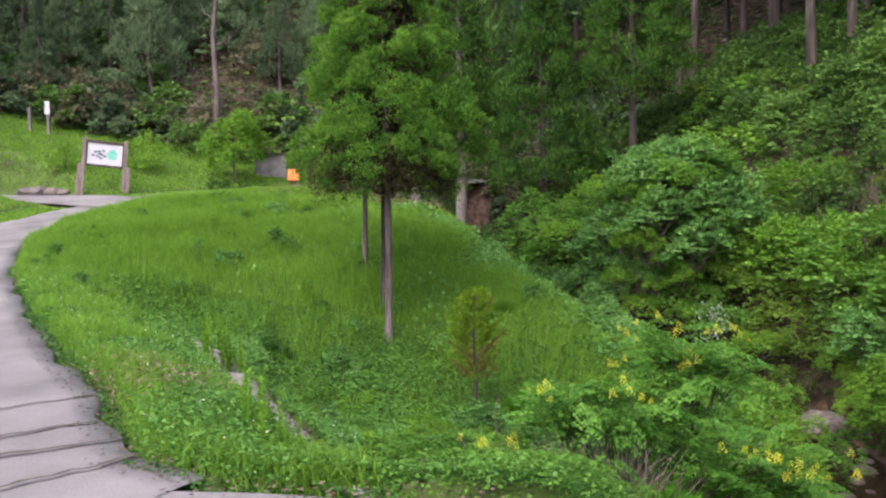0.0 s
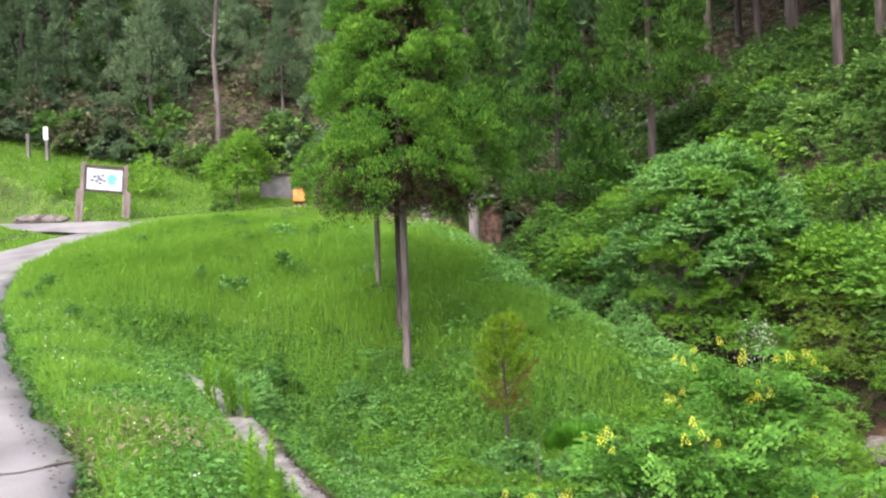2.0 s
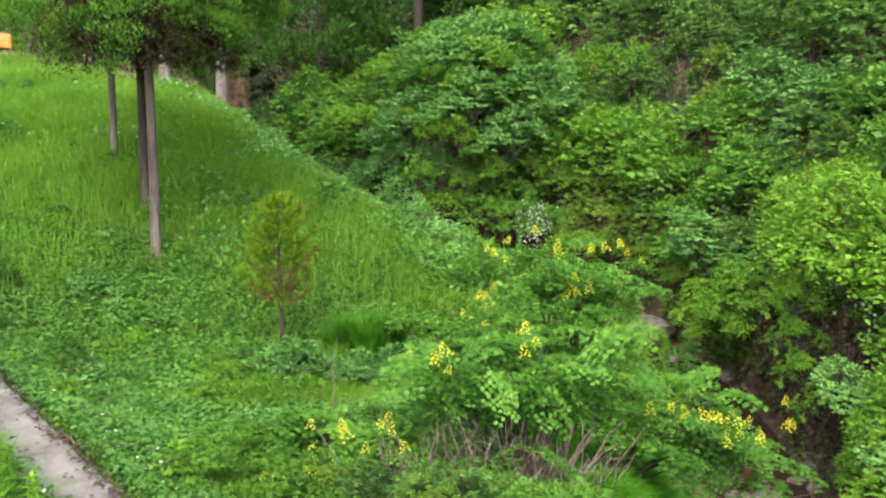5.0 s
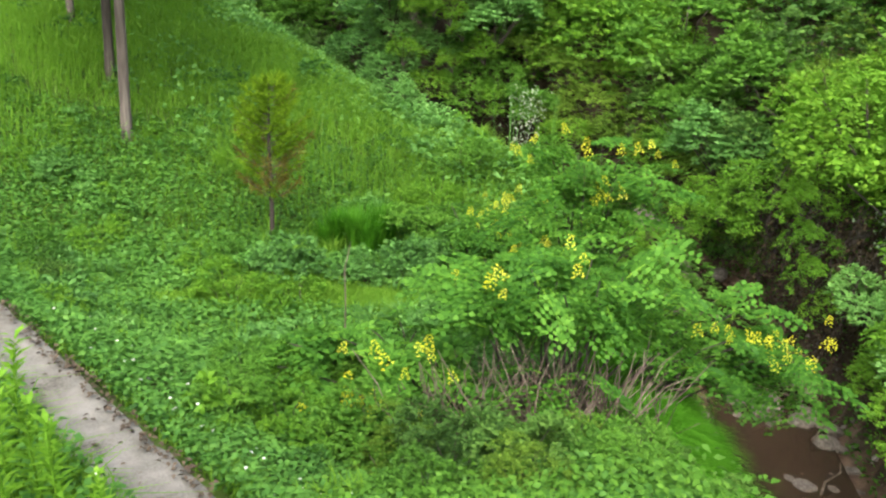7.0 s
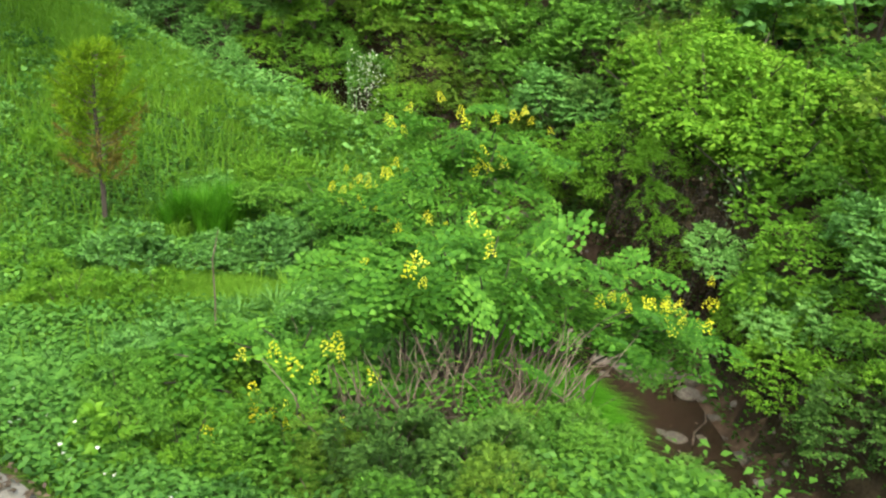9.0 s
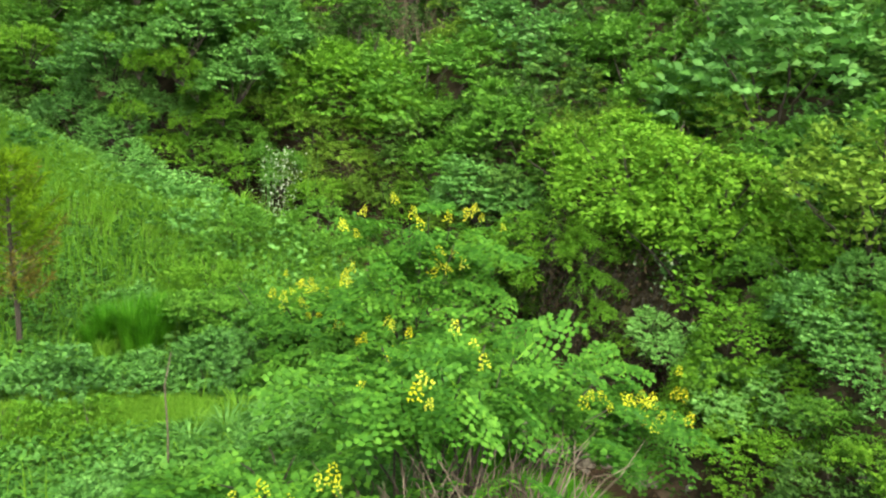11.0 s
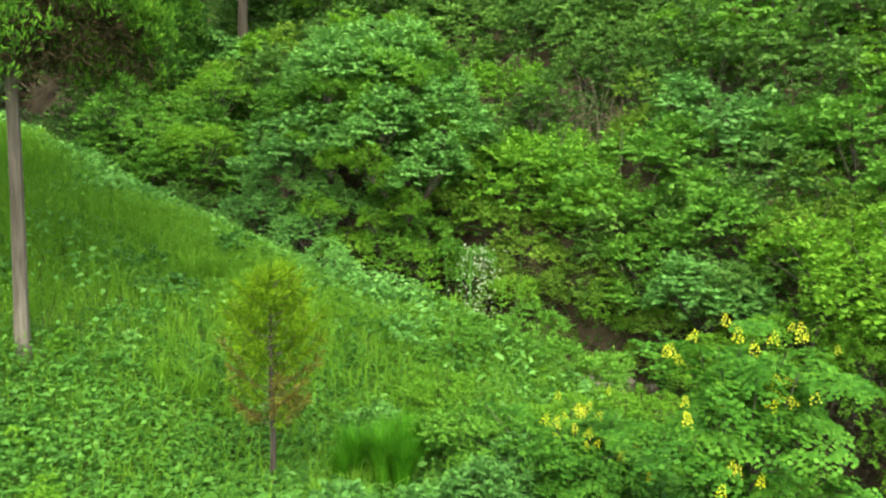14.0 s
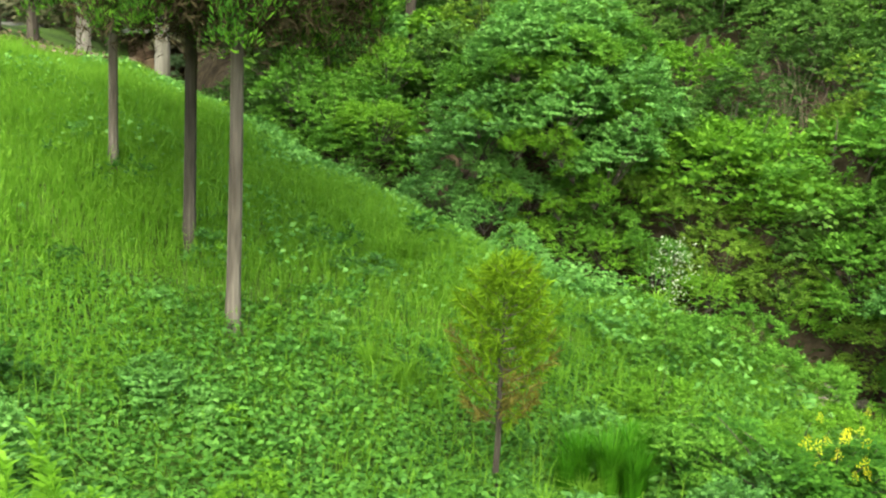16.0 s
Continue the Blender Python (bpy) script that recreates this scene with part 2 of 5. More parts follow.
def ground_height(x, y):
    x, y = np.asarray(x, float), np.asarray(y, float)
    dr, ds = signed_distance(EDGE, x, y), signed_distance(STREAM, x, y)
    up = np.clip(y - 12.9, 0, 200)
    rise = 3.7 - 0.52 * np.clip(x + 3.5, 0, 5)
    meadow = -1.6 + rise * np.tanh(0.42 * up / rise) - 0.06 * np.clip(x, 0, 6) + 0.10 * np.clip(-x - 3, 0, 9)
    z = road_height(y) + (meadow - road_height(y)) * step(0, 4.6, dr) + bumps(x, y) * step(0.8, 3, dr)
    bed = -3.15 + 0.12 * np.clip(y - 10, 0, 40)
    left_bank = bed + (z - bed) * step(0.65, 2.4 - 0.5 * step(6.4, 7.4, y) + 0.5 * step(8.5, 11, y), -ds)
    hill = bed + 2.2 * step(0.75, 1.7, ds) + 0.6 * np.clip(ds - 1.6, 0, 200) + bumps(x, y) * 2 * step(1, 3, ds)
    low = np.where(ds < 0, left_bank, hill)
    z = np.where((dr > 0), low, z)
    lane = np.abs(signed_distance(BRANCH, x, y))
    left = np.clip(-dr - 4.2, 0, 200) * step(20, 30, y)
    z = np.where(dr <= 0, z + 0.28 * left, z)
    z = z + 0.6 * np.clip(y - 44, 0, 300) + 0.5 * np.clip(-x - 30, 0, 300) * step(8, 30, y)
    z = np.where((dr < 0) & (lane < 2.4), road_height(y) + (z - road_height(y)) * step(1.3, 2.4, lane), z)
    beside = signed_distance(WALL, x, y)
    z = np.where((beside > -0.5) & (beside < 0.2) & (y > 4.2) & (y < 13), np.minimum(z, wall_height(x, y) - 0.06), z)
    under_deck = (dr < 0) & (y > -29.8) & (y < 3.6) & (x > -8.3) & (x < 13.8)
    return np.where((dr < 0.15) & (dr > -4.4) | under_deck, z - 0.10, z)


def in_hollow(x, y):
    """The bare hollow under the flowering bush, its floor coloured dark for the bush's shade."""
    return ((x - 0.85) / 0.9) ** 2 + ((y - 7.4) / 0.75) ** 2 < 1


def on_bank(x, y):
    """The grassy shoulder between the hollow and the water."""
    return (x > 1.45 + 0.15 * np.sin(3 * y)) & (y > 4.4) & (y < 9.6) & (signed_distance(STREAM, x, y) > -2.3) & (signed_distance(STREAM, x, y) < 0)


def under_bush(x, y):
    """Litter coloured shade-dark in front of the hollow, where weeds stand apart."""
    return (x > -0.3) & (x < 1.6) & (y > 5.3) & (y < 7.0)


def in_clearing(x, y):
    """A patch of short bright grass in the weeds beside the sapling."""
    return ((x + 0.5) / 1.5) ** 2 + ((y - 10.75 + 0.15 * x) / 0.6) ** 2 < 0.75 + 0.35 * np.sin(3.1 * x) * np.sin(4.3 * y)


def at_ground(x, y, lift=0.0):
    return float(ground_height(np.array([x]), np.array([y]))[0]) + lift


# ---- mesh makers ----
rng = np.random.default_rng(7)


def part(name, me, parent=None, label=""):
    ob = new(name, me)
    if parent is not None:
        ob.parent = parent
    if label:
        ob["label"] = label
    return ob


def quad_mesh(name, v, mats, slots=None, smooth=False):
    """A mesh from quads: v has the shape (n, 4, 3)."""
    v = np.asarray(v, np.float32).reshape(-1, 4, 3)
    n = len(v)
    me = bpy.data.meshes.new(name)
    me.vertices.add(4 * n)
    me.vertices.foreach_set("co", v.ravel())
    me.loops.add(4 * n)
    me.loops.foreach_set("vertex_index", np.arange(4 * n, dtype=np.int32))
    me.polygons.add(n)
    me.polygons.foreach_set("loop_start", np.arange(0, 4 * n, 4, dtype=np.int32))
    if slots is not None:
        me.polygons.foreach_set("material_index", np.asarray(slots, np.int32))
    for m in mats if isinstance(mats, (list, tuple)) else [mats]:
        me.materials.append(m)
    me.update(calc_edges=True)
    return me


def grid_mesh(name, x, y, z, mat, smooth=True):
    """A sheet over arrays of the shape (rows, columns)."""
    r, c = x.shape
    k = np.arange(r * c).reshape(r, c)
    f = np.stack([k[:-1, :-1], k[:-1, 1:], k[1:, 1:], k[1:, :-1]], -1).reshape(-1, 4)
    me = bpy.data.meshes.new(name)
    me.vertices.add(r * c)
    me.vertices.foreach_set("co", np.stack([x, y, z], -1).astype(np.float32).ravel())
    me.loops.add(4 * len(f))
    me.loops.foreach_set("vertex_index", f.astype(np.int32).ravel())
    me.polygons.add(len(f))
    me.polygons.foreach_set("loop_start", np.arange(0, 4 * len(f), 4, dtype=np.int32))
    me.polygons.foreach_set("use_smooth", np.full(len(f), smooth))
    me.materials.append(mat)
    me.update(calc_edges=True)
    return me


def unit(v):
    return v / np.maximum(np.linalg.norm(v, axis=-1, keepdims=True), 1e-9)


def leaf_quads(p, along, up, length, width, fold=0.25):
    """Folded, pointed leaves: from base points p along a direction, with the blade facing up."""
    length, width = np.broadcast_to(length, len(p))[:, None], np.broadcast_to(width, len(p))[:, None]
    along = unit(along)
    side = unit(np.cross(along, up))
    face = np.cross(side, along)
    mid = p + along * length * 0.42 + face * width * fold
    return np.stack([p, mid - side * width / 2, p + along * length - face * length * 0.08, mid + side * width / 2], 1)


def blade_quads(p, lean, height, width):
    """Bent grass blades, two quads each."""
    height, width = height[:, None], width[:, None]
    flat = unit(np.stack([lean[:, 0], lean[:, 1], np.zeros(len(p))], -1))
    side = np.stack([-flat[:, 1], flat[:, 0], np.zeros(len(p))], -1)
    bend = np.linalg.norm(lean, axis=-1, keepdims=True)
    mid = p + height * (np.array([0, 0, 0.62]) + flat * bend * 0.22)
    tip = p + height * (np.array([0, 0, 1.0]) * (1 - 0.35 * bend) + flat * bend * 0.75)
    a = np.stack([p - side * width / 2, p + side * width / 2, mid + side * width * 0.42, mid - side * width * 0.42], 1)
    b = np.stack([mid - side * width * 0.42, mid + side * width * 0.42, tip + side * width * 0.05, tip - side * width * 0.05], 1)
    return np.concatenate([a, b])


def tube_quads(path, radii, sides=8):
    """A round tapered tube along points, as quads."""
    path, radii = np.asarray(path, float), np.asarray(radii, float)
    d = unit(np.gradient(path, axis=0))
    ref = np.where(np.abs(d[:, 2:]) > 0.9, np.array([[1.0, 0, 0]]), np.array([[0, 0, 1.0]]))
    u = unit(np.cross(d, ref))
    w = np.cross(d, u)
    a = np.linspace(0, 2 * np.pi, sides + 1)
    ring = path[:, None] + radii[:, None, None] * (np.cos(a)[None, :, None] * u[:, None] + np.sin(a)[None, :, None] * w[:, None])
    return np.stack([ring[:-1, :-1], ring[:-1, 1:], ring[1:, 1:], ring[1:, :-1]], 2).reshape(-1, 4, 3)


def box_quads(lo, hi):
    (a, b, c), (d, e, f) = lo, hi
    p = np.array([(a, b, c), (d, b, c), (d, e, c), (a, e, c), (a, b, f), (d, b, f), (d, e, f), (a, e, f)], float)
    return p[[[0, 3, 2, 1], [4, 5, 6, 7], [0, 1, 5, 4], [1, 2, 6, 5], [2, 3, 7, 6], [3, 0, 4, 7]]]


def solid(name, quads, mat, bevel=0.0):
    """Quads joined at their corners, with bevelled edges."""
    bm = bmesh.new()
    for q in quads:
        bm.faces.new([bm.verts.new(p) for p in q])
    bmesh.ops.remove_doubles(bm, verts=bm.verts, dist=1e-5)
    if bevel:
        bmesh.ops.bevel(bm, geom=bm.edges[:], offset=bevel, segments=2, affect="EDGES", profile=0.6)
    me = bpy.data.meshes.new(name)
    bm.to_mesh(me)
    bm.free()
    me.materials.append(mat)
    return me


def balls(n):
    return unit(rng.normal(size=(n, 3)))


def thing(name, x, y, z, label, category, group="", kind="", turn=0.0):
    ob = tagged(new(name), label, category, group, kind)
    ob.empty_display_size = 0.2
    ob.matrix_world = pose(x, y, z, 0, 0, turn)
    return ob


# ---- ground, road, stream ----
def spread(lo, hi, fine_lo, fine_hi, fine, grow=1.22):
    mid = list(np.arange(fine_lo, fine_hi + 1e-6, fine))
    s, v = fine, fine_hi
    while v < hi:
        s *= grow
        v += s
        mid.append(v)
    s, v = fine, fine_lo
    while v > lo:
        s *= grow
        v -= s
        mid.insert(0, v)
    return np.array(mid)


gx, gy = np.meshgrid(spread(-400, 400, -20, 14, 0.22), spread(-400, 400, 2, 34, 0.22))
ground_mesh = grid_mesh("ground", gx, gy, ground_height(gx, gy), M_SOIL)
for m in (M_SHADELITTER, M_EARTH):
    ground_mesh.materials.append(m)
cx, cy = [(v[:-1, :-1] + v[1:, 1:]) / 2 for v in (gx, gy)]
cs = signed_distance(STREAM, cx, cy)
# slot 1: litter whose dark colour adds shade below shrubs and in the hollow
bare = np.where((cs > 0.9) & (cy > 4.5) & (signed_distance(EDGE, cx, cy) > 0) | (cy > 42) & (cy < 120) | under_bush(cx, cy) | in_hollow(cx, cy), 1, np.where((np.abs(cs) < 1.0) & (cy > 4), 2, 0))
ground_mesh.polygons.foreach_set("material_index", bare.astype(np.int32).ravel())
ground = tagged(part("ground", ground_mesh), "mossy soil under grass and weeds, shade-dark litter under shrubs", "ground", kind="structure")


def along_line(line, spacing):
    seg = np.hypot(*np.diff(line, axis=0).T)
    s = np.r_[0, np.cumsum(seg)]
    k = np.arange(0, s[-1], spacing)
    return np.stack([np.interp(k, s, line[:, 0]), np.interp(k, s, line[:, 1])], -1)


def smooth_line(line, spacing=0.4, rounds=6):
    p = along_line(line, spacing)
    for _ in range(rounds):
        p[1:-1] = (p[:-2] + 2 * p[1:-1] + p[2:]) / 4
    return p


def left_normal(p):
    d = unit(np.gradient(p, axis=0))
    return np.stack([-d[:, 1], d[:, 0]], -1)


# road slabs of old concrete, the joints between them open and cracked
road = tagged(new("road"), "worn pale grey concrete lane with cracked joints", "road", kind="structure")
edge = smooth_line(EDGE[1:], 0.25, 10)
nrm = left_normal(edge)
wob = 0.10 * np.sin(np.arange(len(edge)) * 0.9) * np.sin(np.arange(len(edge)) * 0.37)


def slab(a, b, lo, hi, name="slab"):
    """A slab of the lane between two stations, with a rounded lip."""
    k = np.arange(a, b + 1)
    across = np.array([lo, lo + 0.02, *np.linspace(lo + 0.3, hi - 0.3, 8), hi - 0.02, hi])
    drop = np.array([-0.12, -0.012, *[0.0] * 8, -0.012, -0.12])
    base = edge[k][:, None] + nrm[k][:, None] * across[None, :, None] + nrm[k][:, None] * wob[k][:, None, None] * (across < lo + 0.1)[None, :, None]
    z = road_height(base[..., 1]) + drop[None] + 0.012 * np.sin(base[..., 0] * 1.3 + base[..., 1] * 2.1)
    part(name, grid_mesh(name, base[..., 0], base[..., 1], z, M_ROAD), road)


starts = list(range(4, len(edge) - 20, 11))
for a, b in zip(starts[:-1], starts[1:]):
    slab(a, b, 0.0, 4.0 if b < 90 else 2.6)
# the deck over the stream, on which the walk begins
dx, dy = np.meshgrid(np.linspace(-3.2, 14, 60), np.linspace(-30, 3.9, 90))
part("deck_slab", grid_mesh("deck_slab", dx, dy, -0.172 + 0.004 * np.sin(dx * 2) * np.sin(dy * 1.4) + (road_height(dy) + 0.16) * (1 - step(-1.2, 1.0, dx)), M_ROAD), road)
dx, dy = np.meshgrid(np.linspace(-8.5, -3.2, 20), np.linspace(-30, 5.6, 90))
part("deck_slab", grid_mesh("deck_slab", dx, dy, road_height(dy) - 0.012, M_ROAD), road)
# the branch lane that climbs past the board
bl = smooth_line(BRANCH, 0.4, 6)
bn = left_normal(bl)
bb = bl[:, None] + bn[:, None] * np.linspace(-1.2, 1.2, 6)[None, :, None]
part("slab", grid_mesh("slab", bb[..., 0], bb[..., 1], road_height(bb[..., 1]) + 0.02, M_ROAD), road)

# cracks across the slabs near the bend
for k, (a, lo, hi) in enumerate([(7, 0.0, 1.6), (9, 0.0, 2.6), (11, 0.1, 1.0), (15, 0.0, 3.0)]):
    s = np.linspace(lo, hi, 26)
    jag = 0.06 * np.cumsum(rng.normal(size=26)) * 0.5
    ctr = edge[a] + nrm[a] * s[:, None] + np.stack([nrm[a][1] * jag, -nrm[a][0] * jag], -1)
    wid = 0.012 + 0.016 * rng.random(26)
    tang = np.array([nrm[a][1], -nrm[a][0]])
    c2 = np.stack([ctr - tang * wid[:, None], ctr + tang * wid[:, None]], 1)
    part("crack", grid_mesh("crack", c2[..., 0], c2[..., 1], road_height(c2[..., 1]) + 0.018, M_CRACK), road, "dirt-filled crack")

# low retaining wall whose cement top shows as a strip
wl = smooth_line(WALL, 0.15, 8)
wl = wl[wl[:, 1] < 12.6]
wn2 = left_normal(wl)
prof = np.array([(-0.06, -0.9), (-0.065, -0.03), (-0.05, 0.0), (0.08, 0.004), (0.2, 0.0), (0.365, 0.0), (0.38, -0.03), (0.38, -0.9)])
wv = wl[:, None] + wn2[:, None] * prof[None, :, :1]
wz = wall_height(wl[:, 0], wl[:, 1])[:, None] + prof[None, :, 1] + 0.012 * rng.normal(size=(len(wl), 1))
tagged(part("retaining_wall", grid_mesh("retaining_wall", wv[..., 0], wv[..., 1], wz, M_STRIP)), "low cement retaining wall with a dirty worn top", "wall", kind="structure")

# water in the bed
sl = smooth_line(STREAM[1:10], 0.4, 8)
sn = left_normal(sl)
sv = sl[:, None] + sn[:, None] * np.linspace(-0.6, 0.6, 6)[None, :, None]
sz = (-3.07 + 0.12 * np.clip(sl[:, 1] - 10, 0, 40))[:, None] + 0 * sv[..., 0]
tagged(part("water", grid_mesh("water", sv[..., 0], sv[..., 1], sz, M_WATER)), "shallow brown water in the stream bed", "water", kind="structure")


def rock_mesh(seed, r):
    g = np.random.default_rng(seed)
    bm = bmesh.new()
    bmesh.ops.create_icosphere(bm, subdivisions=2, radius=r)
    sc = np.array([1.0, 0.6 + 0.4 * g.random(), 0.45 + 0.25 * g.random()])
    for v in bm.verts:
        k = 1 + 0.28 * noise.noise(v.co / r * 1.3 + Vector((seed, 0, 0)))
        v.co = Vector((v.co.x * sc[0] * k, v.co.y * sc[1] * k, v.co.z * sc[2] * k))
    me = bpy.data.meshes.new("rock")
    bm.to_mesh(me)
    bm.free()
    me.materials.append(M_ROCK)
    return me


rocks = [rock_mesh(s, 1.0) for s in range(5)]
for k in range(70):
    s = rng.random() ** 0.8
    i = int(s * (len(sl) * 0.62)) + 6
    o = rng.normal() * 0.5
    x, y = sl[i] + sn[i] * o
    r = 0.07 + 0.16 * rng.random() ** 2
    ob = tagged(new("rock", rocks[k % 5]), "rounded grey brown stone in the stream bed", "rock", "stream stones")
    ob.matrix_world = pose(x, y, at_ground(x, y, 0.35 * r), 0, 0, rng.random() * 360) @ Matrix.Diagonal((r, r, r, 1))
for x, y, r in [(5.0, 10.25, 0.26), (5.3, 9.95, 0.22), (4.75, 10.45, 0.18), (5.45, 10.15, 0.15), (5.5, 9.75, 0.17), (4.85, 9.95, 0.12), (4.5, 8.8, 0.14), (4.75, 8.7, 0.12), (4.35, 8.6, 0.1), (4.6, 9.0, 0.09), (4.9, 8.95, 0.1), (4.25, 8.75, 0.08), (5.15, 10.5, 0.12), (4.6, 10.2, 0.1), (5.6, 10.4, 0.12), (5.2, 9.6, 0.1), (5.35, 9.45, 0.08), (4.95, 9.55, 0.07), (5.6, 15.2, 0.62), (5.0, 15.6, 0.4)]:
    ob = tagged(new("rock", rocks[int(r * 100) % 5]), "large pale boulder lying in the stream", "rock", "stream stones")
    ob.matrix_world = pose(x, y, at_ground(x, y, 0.3 * r), 0, 0, r * 900) @ Matrix.Diagonal((r, r, r, 1))


bm = bmesh.new()
bmesh.ops.create_icosphere(bm, subdivisions=1, radius=1)
ball = np.array([v.co for v in bm.verts])
tri = np.array([[v.index for v in f.verts] + [f.verts[2].index] for f in bm.faces])[:, :3]
bm.free()
n = 1500
i = rng.integers(8, int(len(sl) * 0.5), n)
xy = sl[i] + sn[i] * (0.6 * rng.normal(size=n))[:, None]
c = np.c_[xy, ground_height(xy[:, 0], xy[:, 1]) + 0.01]
sz3 = (0.02 + 0.05 * rng.random(n) ** 2)[:, None] * (0.6 + 0.8 * rng.random((n, 3))) * np.array([1, 1, 0.7])
pv = c[:, None] + ball[None] * sz3[:, None]
me = bpy.data.meshes.new("gravel")
me.from_pydata(pv.reshape(-1, 3).tolist(), [], (tri[None] + (np.arange(n) * len(ball))[:, None, None]).reshape(-1, 3).tolist())
me.materials.append(M_ROCK)
tagged(part("gravel", me), "loose brown gravel in the stream bed", "gravel", kind="stuff")
for x, y, z, ln, a, el in [(5.2, 10.1, -2.95, 1.2, 15, 4), (5.3, 10.4, -2.9, 0.9, -25, 8), (5.45, 9.7, -3.0, 0.9, 30, 6), (4.75, 8.75, -3.0, 0.6, 35, 3), (5.05, 10.5, -2.95, 0.7, 160, 3)]:
    st = thing("driftwood", x, y, z, "bleached driftwood stick across the stream", "stick", "driftwood", turn=a)
    part("stick", quad_mesh("stick", tube_quads([(-ln / 2, 0, -0.02), (-ln / 5, 0.03, 0.02), (ln / 4, -0.03, 0.01 * el), (ln / 2, 0.02, 0.02 * el)], [0.012, 0.011, 0.008, 0.004], 6), M_TWIG), st)


# ---- trees ----
def trunk_quads(h, r0, r1, lean=0.0, sides=10, wob=0.04):
    n = 14
    k = np.linspace(0, 1, n)
    p = np.stack([lean * k * h + wob * np.sin(k * 5), wob * np.cos(k * 4) - wob, -0.25 + k * (h + 0.25)], -1)
    r = r0 + (r1 - r0) * k
    r[0] *= 1.25
    return tube_quads(p, r, sides)


def cedar_crown(h0, h1, r0, clumps, per, seed, size=0.12, puff=0.3):
    """Rounded clumps of upward needle sprays at the ends of the boughs, in a cone."""
    g = np.random.default_rng(seed)
    k = g.random(clumps) ** 1.25
    a = np.arange(clumps) * 2.39996 + 0.4 * g.normal(size=clumps)
    lobes = 1 + 0.13 * np.sin(3 * a + 6 * k) + 0.12 * np.sin(7 * a - 9 * k)
    full = r0 * (1 - k) * np.minimum(1, 0.68 + 5 * k) * lobes
    r = np.maximum(full - puff * 0.95, 0.02) * (1 - 0.5 * g.random(clumps) ** 3)
    drop = np.where(k < 0.1, 0.12 * g.random(clumps), 0)
    c = np.stack([r * np.cos(a), r * np.sin(a), h0 + puff * 0.6 + (h1 - h0) * k + 0.15 * g.normal(size=clumps) - drop], -1)
    big = puff * (0.7 + 0.6 * g.random(clumps)) * (1 - 0.55 * k)
    out = np.stack([np.cos(a), np.sin(a), np.full(clumps, 0.9)], -1)
    n = clumps * per
    # every clump is itself a bunch of small rounded sprays
    sub = unit(g.normal(size=(clumps, 14, 3)) + 0.9 * out[:, None]) * (big[:, None] * (0.55 + 0.4 * g.random((clumps, 14))))[..., None] + c[:, None]
    who, which = np.repeat(np.arange(clumps), per), g.integers(0, 14, n)
    d = unit(g.normal(size=(n, 3)) + 0.6 * out[who] + np.array([0, 0, 0.3]))
    p = sub[who, which] + d * (0.36 * big[who] * (0.3 + 0.7 * g.random(n) ** 0.5))[:, None]
    go = unit(d + np.array([0, 0, 0.65]) + 0.3 * g.normal(size=(n, 3)))
    ln = size * (0.7 + 0.7 * g.random(n))
    return leaf_quads(p, go, unit(d + 0.6 * g.normal(size=(n, 3))), ln, ln * 0.24, 0.1)


def bough_quads(h0, h1, r0, n, seed, thick=0.03):
    g = np.random.default_rng(seed)
    out = []
    for _ in range(n):
        k = g.random() ** 1.2
        a, z = g.random() * 2 * np.pi, h0 + (h1 - h0) * k
        r = r0 * (1 - k) ** 0.75 * 0.85 * min(1, 0.5 + 4 * k)
        s = np.linspace(0, 1, 5)[:, None]
        p = np.array([0, 0, z - 0.1]) + s * np.array([r * np.cos(a), r * np.sin(a), 0]) + np.array([0, 0, 1]) * (0.25 * r * s * s - 0.12 * r * s)
        out.append(tube_quads(p, np.linspace(thick, 0.006, 5), 5))
    return np.concatenate(out)


def cedar(name, x, y, h, clear, rad, dia, label, tufts, per, seed, bark, leaf, size, group="", lean=0.0):
    t = thing(name, x, y, at_ground(x, y), label, "tree", group)
    part("trunk", quad_mesh("trunk", trunk_quads(h * 0.97, dia / 2, 0.03, lean), bark), t)
    part("boughwork", quad_mesh("boughwork", bough_quads(clear, h, rad, 60, seed + 50), M_BARKD), t)
    part("crown", quad_mesh("crown", cedar_crown(clear, h, rad, tufts, per, seed, size, (0.17 if size < 0.1 else 0.2) * rad), leaf), t)
    # dead needles fill core and underside; their near-black colour deepens the shade there
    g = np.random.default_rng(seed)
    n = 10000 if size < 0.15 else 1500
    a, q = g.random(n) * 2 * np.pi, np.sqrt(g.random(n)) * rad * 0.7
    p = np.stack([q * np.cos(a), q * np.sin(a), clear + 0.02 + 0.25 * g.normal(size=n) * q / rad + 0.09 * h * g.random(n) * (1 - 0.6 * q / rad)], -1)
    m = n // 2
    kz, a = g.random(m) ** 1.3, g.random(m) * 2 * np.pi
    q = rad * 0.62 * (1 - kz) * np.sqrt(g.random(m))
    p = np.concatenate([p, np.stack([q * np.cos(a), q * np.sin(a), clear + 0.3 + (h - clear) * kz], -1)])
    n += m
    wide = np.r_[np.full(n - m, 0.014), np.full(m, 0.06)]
    part("dead_foliage", quad_mesh("dead_foliage", leaf_quads(p, unit(g.normal(size=(n, 3)) - np.array([0, 0, 0.4])), unit(g.normal(size=(n, 3))), 0.11 + wide, wide), L_DEADSHADE), t, "dead needles inside the crown, coloured dark for its shade")
    return t


